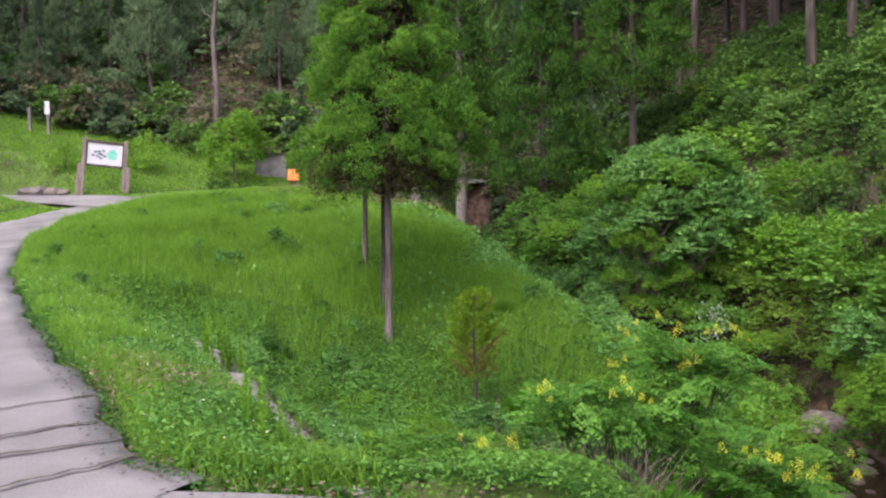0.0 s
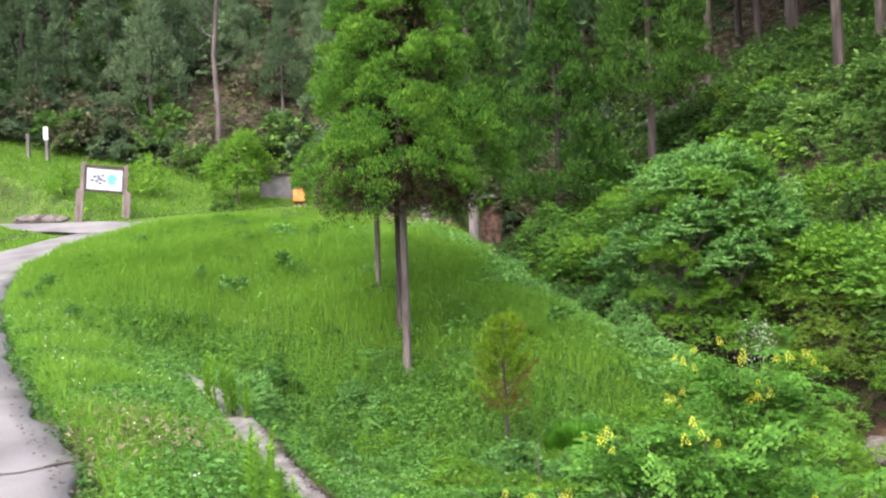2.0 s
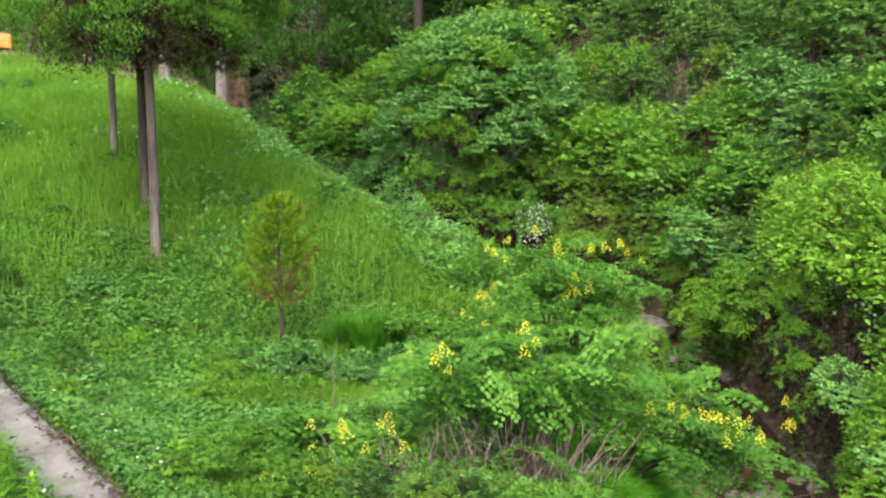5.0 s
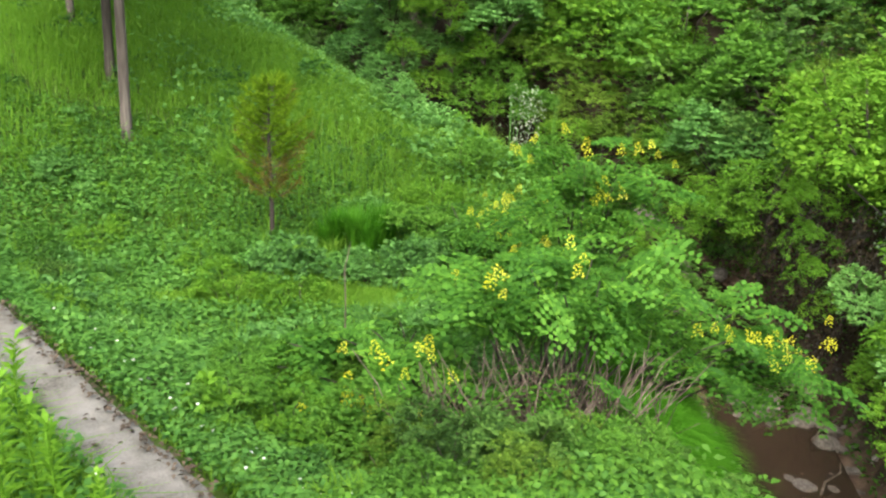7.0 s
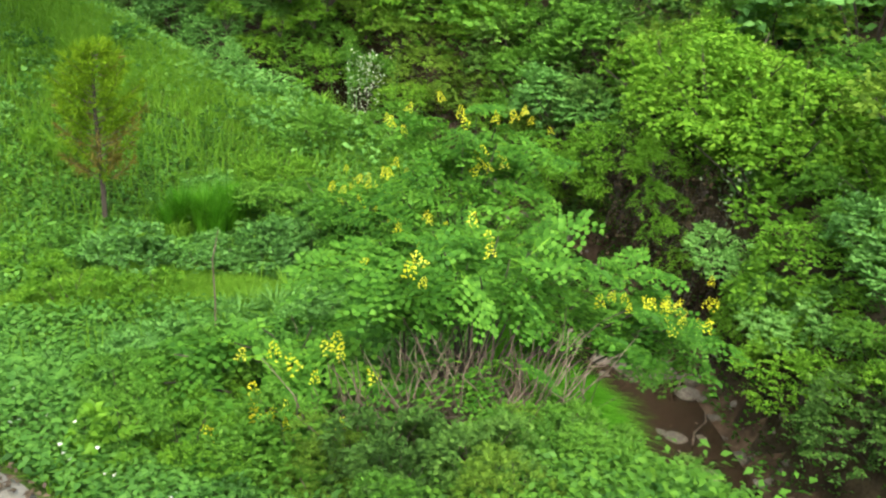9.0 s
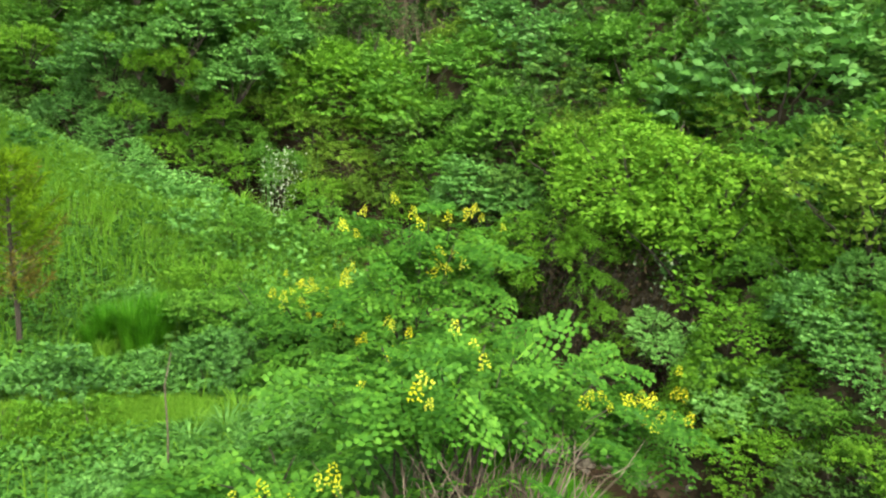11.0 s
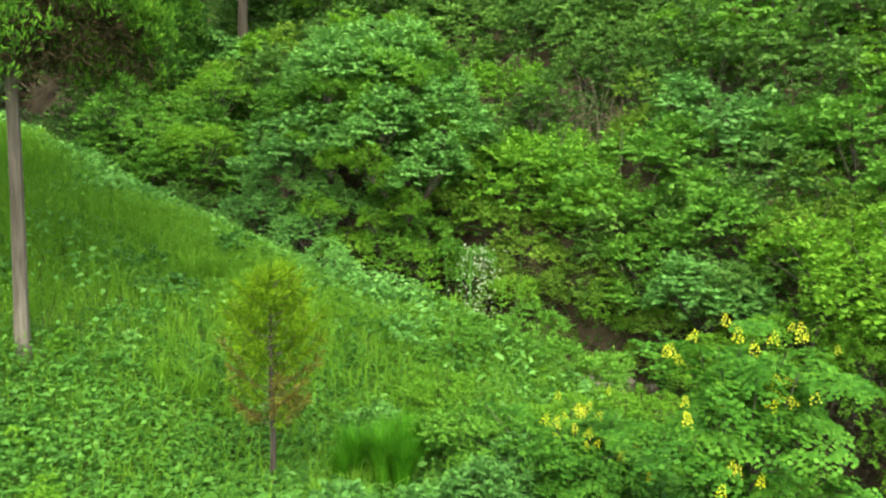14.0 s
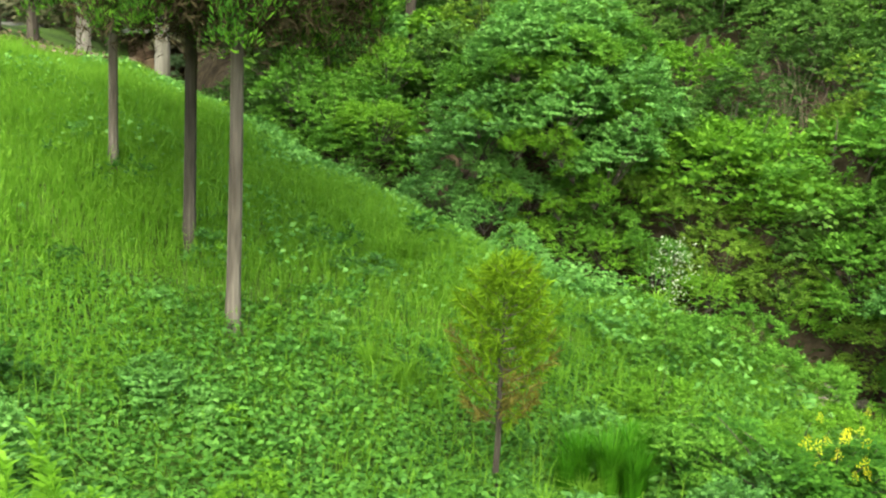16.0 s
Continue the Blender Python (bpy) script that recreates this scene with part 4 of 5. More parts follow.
shed = thing("shed", -12.95, 39.3, at_ground(-12.95, 39.3), "low grey sheet-metal shed with a dark roof", "shed", turn=18)
part("wall", solid("wall", box_quads((-0.85, -0.6, -0.4), (0.65, 0.6, 0.95)), M_GREYSHED, 0.02), shed)
part("roof", solid("roof", box_quads((-1.0, -0.75, 0.95), (0.8, 0.75, 1.03)), M_FRAME, 0.02), shed)
can = thing("orange_tank", -11.65, 38.4, at_ground(-11.65, 38.4), "bright orange tank standing in the grass", "tank", turn=15)
part("body", solid("body", box_quads((-0.28, -0.25, 0.12), (0.28, 0.25, 0.68)), M_ORANGE, 0.08), can)
for sx in (-0.2, 0.2):
    for sy in (-0.17, 0.17):
        part("leg", solid("leg", box_quads((sx - 0.03, sy - 0.03, -0.2), (sx + 0.03, sy + 0.03, 0.14)), M_RUST, 0.005), can)
part("lid", solid("lid", box_quads((-0.16, -0.15, 0.68), (0.16, 0.15, 0.74)), M_RUST, 0.02), can)
kerb = thing("kerb_stone", -12.6, 29.9, at_ground(-12.6, 29.9), "pale concrete kerb stone at the lane's edge", "kerb stone", turn=35)
part("stone", solid("stone", box_quads((-0.45, -0.15, 0.0), (0.45, 0.15, 0.22)), M_WHITE, 0.02), kerb)
for x, y, r in [(-20.6, 31.9, 0.5), (-19.9, 31.7, 0.42), (-21.4, 32.2, 0.45), (-19.3, 31.5, 0.3)]:
    ob = tagged(new("rock", rocks[int(r * 100) % 5]), "grey landscape stone beside the lane", "rock", "stones by the board")
    ob.matrix_world = pose(x, y, at_ground(x, y, 0.25 * r), 0, 0, r * 900) @ Matrix.Diagonal((r, r, r, 1))

for x, y, zt, top in [(-24.04, 38.0, 7.84, True), (-25.03, 38.0, 6.2, False)]:
    h = min(max(zt - at_ground(x, y), 1.2), 3.2)
    po = thing("marker_post", x, y, at_ground(x, y), "slim weathered post standing at the lawn's edge", "post", "posts by the lawn")
    part("shaft", solid("shaft", box_quads((-0.07, -0.07, -0.3), (0.07, 0.07, h)), M_PALEBARK, 0.02), po)
    if top:
        part("plate", solid("plate", box_quads((-0.13, -0.1, h - 0.65), (0.13, -0.072, h)), M_WHITE, 0.01), po, "small white plate")


# ---- the flowering bush over the stream ----
def frond_quads(seed, n_pinna=5, n_leaflet=4):
    """One twice-divided leaf, 0.3 m long, flat and slightly arched along x, with its midrib."""
    g = np.random.default_rng(seed)
    arch = lambda k: np.array([0.27 * k, 0.012 * math.sin(3 * k + seed), 0.055 * k - 0.11 * k * k])
    out = []
    for i in range(n_pinna):
        k = 0.24 + 0.76 * i / (n_pinna - 1)
        ln = (0.115 + 0.015 * g.normal()) * (1 - 1.1 * (k - 0.55) ** 2)
        for s in (-1, 1):
            d = unit(np.array([0.42 + 0.75 * (k > 0.98), s * 1.0, -0.12 + 0.22 * g.normal()]))
            q = np.linspace(0.0, 1, n_leaflet)[:, None]
            p = arch(k) + d * ln * q - np.array([0, 0, 1]) * 0.022 * q * q
            for w in (-1, 1):
                al = np.cross(d, (0, 0, 1)) * w + d * 0.35
                out.append(leaf_quads(p, np.repeat(al[None], n_leaflet, 0), np.tile((0, 0, 1.0), (n_leaflet, 1)) + 0.3 * g.normal(size=(n_leaflet, 3)), 0.038, 0.036, 0.08))
    return np.concatenate(out), tube_quads([arch(k) for k in np.linspace(0, 1, 5)], np.linspace(0.0035, 0.0015, 5), 3)


FRONDS = [(quad_mesh("frond", blade, L_FEATHER), quad_mesh("midrib", rib, L_SPROUT)) for blade, rib in map(frond_quads, (5, 6, 7))]


def flower_raceme(g):
    """An upright spike of about twenty small yellow flowers."""
    out = []
    for i in range(19):
        a, k = i * 2.4, i / 18
        r = 0.085 * (1 - 0.6 * k)
        c = np.array([r * np.cos(a), r * np.sin(a), 0.02 + 0.21 * k])
        d = balls(4)
        out.append(leaf_quads(np.tile(c, (4, 1)), d, balls(4), 0.027 * (1.1 - 0.4 * k), 0.024, 0.2))
    return np.concatenate(out)


RACEME = quad_mesh("raceme", flower_raceme(rng), L_YELLOW)


def feather_bush(name, x, y, z, lobes, seed, label, spikes):
    """Arching stems from one foot to shoots in the lobes; every shoot carries a flat whorl of fronds."""
    g = np.random.default_rng(seed)
    t = thing(name, x, y, z, label, "bush", "flowering bushes")
    foot = np.array([x, y, z])
    for cx, cy, cz, rx, ry, rz, shoots in lobes:
        for i in range(shoots):
            a, q = i * 2.39996 + g.random(), math.sqrt((i + 0.5) / shoots)
            tip = np.array([cx + rx * q * math.cos(a), cy + ry * q * math.sin(a), cz + rz * (1 - 0.9 * q * q) - 0.35 * rz * g.random()]) - foot
            s = np.linspace(0, 1, 7)[:, None]
            b = np.array([0.12 * g.normal(), 0.12 * g.normal(), -0.25])
            path = b * (1 - s) + tip * s + np.array([0, 0, 1]) * 0.16 * np.sin(np.pi * s) + 0.015 * g.normal(size=(7, 3)) * s * (1 - s) * 4
            part("stem", quad_mesh("stem", tube_quads(path, np.linspace(0.011, 0.004, 7), 5), M_BARKD), t)
            for j in range(int(g.integers(3, 6))):
                turn = math.degrees(a) + j * 68 + 16 * g.normal()
                blade, rib = FRONDS[int(g.integers(3))]
                f = part("frond", blade, t)
                part("midrib", rib, f)
                sc = 0.8 + 0.65 * g.random()
                low = np.array([0.04 * g.normal(), 0.04 * g.normal(), -0.09 * j * g.random()])
                f.matrix_local = pose(*(tip + low), 14 * g.normal(), 6 + 15 * g.normal(), turn) @ Matrix.Diagonal((sc, sc, sc, 1))
    for sx, sy, sz, s in spikes:
        r = part("flower_spike", RACEME, t)
        r.matrix_local = pose(sx - x, sy - y, sz - z - 0.06, g.normal() * 15, g.normal() * 15, g.random() * 360) @ Matrix.Diagonal((s, s, s, 1))
    return t


def spike_set(rows):
    out = []
    for x, y, z, n in rows:
        for _ in range(n + 2):
            out.append((x + 0.16 * rng.normal(), y + 0.16 * rng.normal(), z + 0.06 * rng.normal(), 0.30 + 0.22 * rng.random()))
    return out


feather_bush("flowering_bush", 1.3, 7.9, at_ground(1.3, 7.9), [(0.8, 7.4, -0.26, 0.34, 0.32, 0.16, 7), (1.35, 7.7, -0.36, 0.42, 0.32, 0.2, 8), (1.85, 7.85, -0.55, 0.35, 0.3, 0.18, 5), (1.1, 8.3, -0.5, 0.6, 0.35, 0.2, 7), (1.0, 7.0, -0.75, 0.2, 0.15, 0.12, 2)], 3,
             "arching feathery bush with yellow flower spikes and dry stems", spike_set([(0.72, 7.15, -0.12, 2), (1.3, 7.9, -0.2, 1)]))
feather_bush("flowering_bush", 2.25, 9.75, at_ground(2.25, 9.75), [(2.3, 9.7, -0.1, 0.6, 0.5, 0.32, 12), (2.65, 9.6, -0.35, 0.4, 0.4, 0.3, 7), (1.9, 9.6, -0.55, 0.5, 0.45, 0.35, 9), (2.45, 9.45, -0.95, 0.55, 0.4, 0.3, 8), (1.85, 9.3, -1.15, 0.5, 0.4, 0.3, 6)], 4,
             "tall feathery bush with yellow flower spikes", spike_set([(2.1, 9.6, 0.22, 2), (1.66, 9.88, 0.12, 1), (2.72, 9.73, 0.18, 4), (2.2, 9.4, -0.12, 2), (2.5, 9.4, -0.15, 1), (1.55, 9.5, -0.2, 2), (1.7, 9.2, -0.6, 2), (1.35, 8.9, -0.65, 2)]))
feather_bush("flowering_bush", 1.75, 8.0, at_ground(1.75, 8.0), [(2.35, 7.75, -0.92, 0.35, 0.3, 0.16, 6), (2.85, 7.8, -1.08, 0.35, 0.25, 0.14, 6), (2.6, 8.1, -0.82, 0.4, 0.3, 0.14, 6), (3.2, 7.75, -1.2, 0.25, 0.2, 0.12, 4)], 5,
             "low feathery branch with yellow flowers over the stream", spike_set([(2.45, 7.65, -0.78, 1), (2.72, 7.7, -0.8, 2), (2.95, 7.7, -0.88, 3), (3.12, 7.75, -0.93, 4), (3.4, 7.75, -1.02, 1)]))
feather_bush("flowering_bush", -0.1, 7.3, at_ground(-0.1, 7.3), [(-0.1, 7.05, -0.92, 0.5, 0.3, 0.14, 8), (0.3, 6.85, -1.02, 0.25, 0.2, 0.1, 3), (-0.6, 7.0, -0.9, 0.3, 0.25, 0.12, 4)], 6,
             "low feathery shoot with yellow flowers at the bush's foot", spike_set([(-0.05, 7.22, -0.72, 5), (0.15, 7.2, -0.68, 3), (-0.25, 7.15, -0.76, 2)]))
feather_bush("flowering_bush", 1.9, 11.3, at_ground(1.9, 11.3), [(1.8, 11.2, -1.1, 0.45, 0.4, 0.25, 8), (2.3, 11.3, -1.2, 0.45, 0.4, 0.3, 7), (1.5, 12.3, -1.25, 0.45, 0.35, 0.2, 6), (1.4, 10.7, -1.4, 0.4, 0.35, 0.2, 6)], 7,
             "spreading feathery bush with yellow flowers above the stream", spike_set([(1.8, 11.2, -0.86, 4), (1.65, 11.2, -0.75, 2), (2.0, 11.1, -1.0, 2), (2.3, 11.2, -0.85, 1), (1.9, 10.8, -1.15, 3)]))
feather_bush("flowering_bush", 0.3, 8.15, at_ground(0.3, 8.15), [(0.15, 7.95, -0.86, 0.5, 0.35, 0.15, 7), (-0.4, 7.75, -0.8, 0.4, 0.3, 0.14, 5)], 8,
             "low feathery bush at the edge of the hollow", [])


def brush(x, y, z, n, rx, ry, h, seed, label):
    """A heap of dry crossing stems."""
    g = np.random.default_rng(seed)
    t = thing("dry_brush", x, y, z, label, "dry brush")
    q = []
    for _ in range(n):
        b = np.clip(g.normal(size=2), -1.6, 1.6) * np.array([rx, ry])
        b = np.array([*b, at_ground(x + b[0], y + b[1]) - z - 0.05])
        e = b + np.array([*(np.clip(g.normal(size=2), -1.4, 1.4) * np.array([0.3, 0.2])), h * (0.15 + 0.85 * g.random())])
        s = np.linspace(0, 1, 5)[:, None]
        q.append(tube_quads(b * (1 - s) + e * s + 0.04 * g.normal(size=(5, 3)) * s, np.linspace(0.008, 0.0025, 5), 4))
    part("thicket", quad_mesh("thicket", np.concatenate(q), M_TWIG), t)["kind"] = "stuff"


brush(0.8, 7.1, at_ground(0.8, 7.1), 280, 0.42, 0.22, 0.8, 8, "heap of dry grey twigs under the flowering bush")
brush(0.4, 7.35, at_ground(0.4, 7.35), 90, 0.3, 0.2, 0.6, 9, "dry grey twigs under the flowering bush")
brush(1.3, 7.3, at_ground(1.3, 7.3), 110, 0.25, 0.2, 0.65, 14, "dry grey twigs under the flowering bush")
brush(7.6, 18.6, at_ground(7.6, 18.6, 0.3), 70, 0.4, 0.3, 1.3, 15, "dead brown stems in an opening on the hillside")
brush(4.1, 15.8, at_ground(4.1, 15.8, 0.2), 12, 0.12, 0.12, 1.5, 16, "thin dry canes leaning at the water's edge")


def hanging_vines(x, y, z, n, rx, ry, drop, seed):
    """Dead strands that hang down a bank, with dry leaves on them."""
    g = np.random.default_rng(seed)
    t = thing("hanging_vines", x, y, z, "dead brown vines hanging over the dark stream bank", "vines", "vines on the bank")
    strands, dry = [], []
    for _ in range(n):
        top = np.array([rx * g.normal(), ry * g.normal(), 0.25 * g.normal()])
        s = np.linspace(0, 1, 6)[:, None]
        q = top + s * np.array([-0.25 + 0.15 * g.normal(), 0.2 * g.normal(), -drop * (0.5 + 0.6 * g.random())]) + 0.03 * g.normal(size=(6, 3))
        strands.append(tube_quads(q, np.linspace(0.005, 0.002, 6), 4))
        dry.append(np.repeat(q, 3, 0) + 0.04 * g.normal(size=(18, 3)))
    dry = np.concatenate(dry)
    part("vinework", quad_mesh("vinework", np.concatenate(strands), M_BARKD), t)["kind"] = "stuff"
    part("dry_foliage", quad_mesh("dry_foliage", leaf_quads(dry, unit(g.normal(size=dry.shape) - np.array([0, 0, 0.8])), unit(g.normal(size=dry.shape)), 0.06, 0.028), L_VINE), t)["kind"] = "stuff"


hanging_vines(6.0, 10.9, -1.0, 90, 0.15, 0.55, 1.3, 10)
hanging_vines(5.9, 9.9, -1.3, 60, 0.15, 0.4, 1.1, 12)
hanging_vines(6.2, 12.0, -1.0, 50, 0.15, 0.4, 1.2, 13)


# ---- plants of the meadow ----
def scatter(n, x0, x1, y0, y1, test):
    out = []
    have = 0
    while have < n:
        x, y = rng.uniform(x0, x1, 4 * n), rng.uniform(y0, y1, 4 * n)
        k = test(x, y)
        out.append(np.stack([x[k], y[k]], -1))
        have += k.sum()
    p = np.concatenate(out)[:n]
    return np.c_[p, ground_height(p[:, 0], p[:, 1])]


def patchy(x, y, f=1.0, s=0.0):
    return 0.5 + 0.25 * (np.sin(f * (1.1 * x + 0.6 * y) + s) + np.sin(f * (0.8 * y - 0.9 * x) * 1.3 + 2 * s + 1) * np.cos(f * 0.7 * (x + y) - s))


def on_meadow(x, y):
    return (signed_distance(EDGE, x, y) > 0.1) & (signed_distance(STREAM, x, y) < -1.0) & ~in_hollow(x, y) & ~on_bank(x, y)


def off_wall(x, y):
    d = signed_distance(WALL, x, y)
    return (d > 0.12) | (d < -0.4) | (y < 4.55) | (y > 12.5 - 1.5 * patchy(x, y, 3))


def stuff(name, quads, mat, label, category):
    return tagged(part(name, quad_mesh(name, quads, mat)), label, category, kind="stuff")


# low weeds: small broad leaves at several heights
p = scatter(185000, -9, 4.5, 4, 19, lambda x, y: on_meadow(x, y) & off_wall(x, y) & (rng.random(x.shape) < np.clip(1.5 - 0.075 * y, 0.25, 1)) & (y + 0.25 * x < 14.6) & ~in_clearing(x, y) & (~under_bush(x, y) | (rng.random(x.shape) < 0.35 * patchy(x, y, 3.1, 2))))
h = 0.04 + 0.26 * patchy(p[:, 0], p[:, 1], 1.3) * rng.random(len(p))
p[:, 2] += h
a = rng.random(len(p)) * 2 * np.pi
al = np.stack([np.cos(a), np.sin(a), 0.25 * rng.normal(size=len(p))], -1)
ln = (0.036 + 0.045 * rng.random(len(p))) * np.clip(p[:, 1] / 11, 0.62, 1.1)
stuff("meadow_weeds", leaf_quads(p, al, unit(np.array([0, 0, 1.0]) + 0.4 * rng.normal(size=p.shape)), ln, ln * 0.62), L_MEADOW, "low broad-leaved weeds covering the meadow floor", "weeds")

# long grass on the slope
p = scatter(150000, -14, 4, 9, 30, lambda x, y: on_meadow(x, y) & off_wall(x, y) & (rng.random(x.shape) < np.clip(0.13 * (y + 0.25 * x - 12.3 + 1.2 * patchy(x, y, 1.1, 2)), 0.03, 1) * np.clip(1.8 - y / 22, 0.3, 1)))
ln = (0.22 + 0.3 * rng.random(len(p))) * (0.6 + 0.7 * patchy(p[:, 0], p[:, 1], 0.8, 1))
le = rng.normal(size=(len(p), 2)) * 0.75 + np.array([0.25, -0.2])
stuff("long_grass", blade_quads(p, le, ln, 0.004 + 0.005 * rng.random(len(p)) + 0.0003 * p[:, 1]), L_GRASS, "long soft bright green grass on the meadow slope", "grass")

p = scatter(15000, -2.3, 1.2, 9.8, 11.8, in_clearing)
stuff("clearing_grass", blade_quads(p, rng.normal(size=(len(p), 2)) * 0.8, 0.06 + 0.12 * rng.random(len(p)), 0.006 + 0.006 * rng.random(len(p))), L_GRASS, "short bright grass in a clearing of the meadow", "grass")

# verge between lane and wall: grass and weeds
p = scatter(40000, -14, -0.4, 3.8, 28, lambda x, y: (np.abs(signed_distance(EDGE, x, y) - 1.1) < 1.0) & off_wall(x, y) & (rng.random(x.shape) < np.clip(1.4 - y / 14, 0.12, 1)))
ln = (0.1 + 0.25 * rng.random(len(p))) * (0.5 + 0.8 * patchy(p[:, 0], p[:, 1], 1.7, 2))
ln *= np.clip((np.abs(signed_distance(WALL, p[:, 0], p[:, 1])) - 0.1) / 0.5, 0.4, 1)
stuff("verge_grass", blade_quads(p, rng.normal(size=(len(p), 2)) * 0.6, ln, 0.006 + 0.007 * rng.random(len(p))), L_GRASS, "short grass on the bank beside the lane", "grass")
p = scatter(30000, -14, -0.2, 3.8, 26, lambda x, y: (np.abs(signed_distance(EDGE, x, y) - 1.0) < 1.05) & off_wall(x, y) & (rng.random(x.shape) < np.clip(1.4 - y / 14, 0.12, 1)))
p[:, 2] += 0.02 + 0.22 * patchy(p[:, 0], p[:, 1], 2.1, 3) * rng.random(len(p)) * np.clip((np.abs(signed_distance(WALL, p[:, 0], p[:, 1])) - 0.1) / 0.5, 0.4, 1)
a = rng.random(len(p)) * 2 * np.pi
ln = 0.025 + 0.04 * rng.random(len(p))
stuff("verge_weeds", leaf_quads(p, np.stack([np.cos(a), np.sin(a), 0.3 * rng.normal(size=len(p))], -1), unit(np.array([0, 0, 1.0]) + 0.5 * rng.normal(size=p.shape)), ln, ln * 0.55), L_MEADOW, "bright low weeds along the lane's edge", "weeds")

p = scatter(11000, -0.6, 2.6, 3.95, 6.0, lambda x, y: ~on_bank(x, y) & (signed_distance(STREAM, x, y) < -0.9) & off_wall(x, y))
p[:, 2] += 0.02 + 0.16 * rng.random(len(p))
a = rng.random(len(p)) * 2 * np.pi
ln = 0.02 + 0.03 * rng.random(len(p))
stuff("deck_edge_weeds", leaf_quads(p, np.stack([np.cos(a), np.sin(a), 0.3 * rng.normal(size=len(p))], -1), unit(np.array([0, 0, 1.0]) + 0.5 * rng.normal(size=p.shape)), ln, ln * 0.6), L_SHRUB, "low green weeds along the edge of the concrete deck", "weeds")
p = scatter(13000, -5, 0.4, 4.0, 11.5, lambda x, y: (signed_distance(WALL, x, y) < -0.37) & (signed_distance(WALL, x, y) > -0.9) & (signed_distance(EDGE, x, y) > 0.1))
stuff("wall_grass", blade_quads(p, rng.normal(size=(len(p), 2)) * 0.7, 0.08 + 0.2 * rng.random(len(p)), 0.006 + 0.006 * rng.random(len(p))), L_GRASS, "short grass along the cement wall", "grass")
# bluish weeds along the brow of the meadow
p = scatter(44000, -7, 4.5, 12, 27, lambda x, y: (signed_distance(STREAM, x, y) < -0.9) & (rng.random(x.shape) < np.exp((signed_distance(STREAM, x, y) + 0.9) / (0.9 + 1.5 * patchy(x, y, 0.9, 6) * step(13, 17, y)))))
p[:, 2] += 0.08 + 0.38 * rng.random(len(p)) * patchy(p[:, 0], p[:, 1], 1.6, 8)
a = rng.random(len(p)) * 2 * np.pi
ln = 0.05 + 0.07 * rng.random(len(p))
stuff("brow_weeds", leaf_quads(p, np.stack([np.cos(a), np.sin(a), 0.3 * rng.normal(size=len(p))], -1), unit(np.array([0, 0, 1.0]) + 0.5 * rng.normal(size=p.shape)), ln, ln * 0.6), L_SHRUBB, "bluish green broad-leaved weeds along the meadow's brow", "weeds")
# leaf litter under the trees at the top of the meadow
p = scatter(9000, -10, -1.5, 27.5, 34, lambda x, y: signed_distance(EDGE, x, y) > 0.6)
p[:, 2] += 0.25 * rng.random(len(p))
stuff("leaf_litter", leaf_quads(p, balls(len(p)) * np.array([1, 1, 0.3]), unit(np.array([0, -0.4, 1.0]) + 0.5 * rng.normal(size=p.shape)), 0.16, 0.09), L_LITTER, "reddish brown fallen leaves and cut branches", "leaf litter")

# fallen brown leaves and tiny white flowers along the lane's edge
p = scatter(1000, -9, 0.5, 3.6, 13, lambda x, y: (signed_distance(EDGE, x, y) > -0.25) & (signed_distance(EDGE, x, y) < 0.15 + 0.55 * patchy(x, y, 2.3, 1)) & (rng.random(x.shape) < np.clip(1.5 - y / 9, 0.1, 1)))
p[:, 2] = np.maximum(p[:, 2], road_height(p[:, 1])) + 0.012 + 0.05 * rng.random(len(p)) ** 2
stuff("fallen_leaves", leaf_quads(p, balls(len(p)) * np.array([1, 1, 0.1]), unit(np.array([0, 0, 1.0]) + 0.25 * rng.normal(size=p.shape)), 0.04, 0.022), L_LITTER, "brown fallen leaves and dirt along the lane's edge", "leaf litter")
p = scatter(450, -9, -0.4, 4.4, 15, lambda x, y: (signed_distance(EDGE, x, y) > 0.3) & (signed_distance(EDGE, x, y) < 2.2) & off_wall(x, y) & (rng.random(x.shape) < patchy(x, y, 2, 3)))
p[:, 2] += 0.1 + 0.2 * rng.random(len(p))
stuff("white_flowers", leaf_quads(p, balls(len(p)) * np.array([1, 1, 0.3]), unit(np.array([0, 0, 1.0]) + 0.4 * rng.normal(size=p.shape)), 0.022, 0.02), L_WHITEF, "tiny white flowers among the verge weeds", "flowers")
# worn patch of dry weeds and dead leaves on the verge
p = np.c_[rng.normal(-3.3, 0.55, 2600), rng.normal(6.3, 0.75, 2600)]
p = p[signed_distance(EDGE, p[:, 0], p[:, 1]) > 0.0]
p = p[signed_distance(WALL, p[:, 0], p[:, 1]) < -0.6]
p = np.c_[p, ground_height(p[:, 0], p[:, 1]) + 0.04 + 0.2 * rng.random(len(p))]
stuff("dry_weeds", leaf_quads(p, balls(len(p)) * np.array([1, 1, 0.5]), unit(np.array([0, 0, 1.0]) + 0.5 * rng.normal(size=p.shape)), 0.05, 0.024), L_STRAW, "dry pinkish brown weeds on the verge", "weeds")
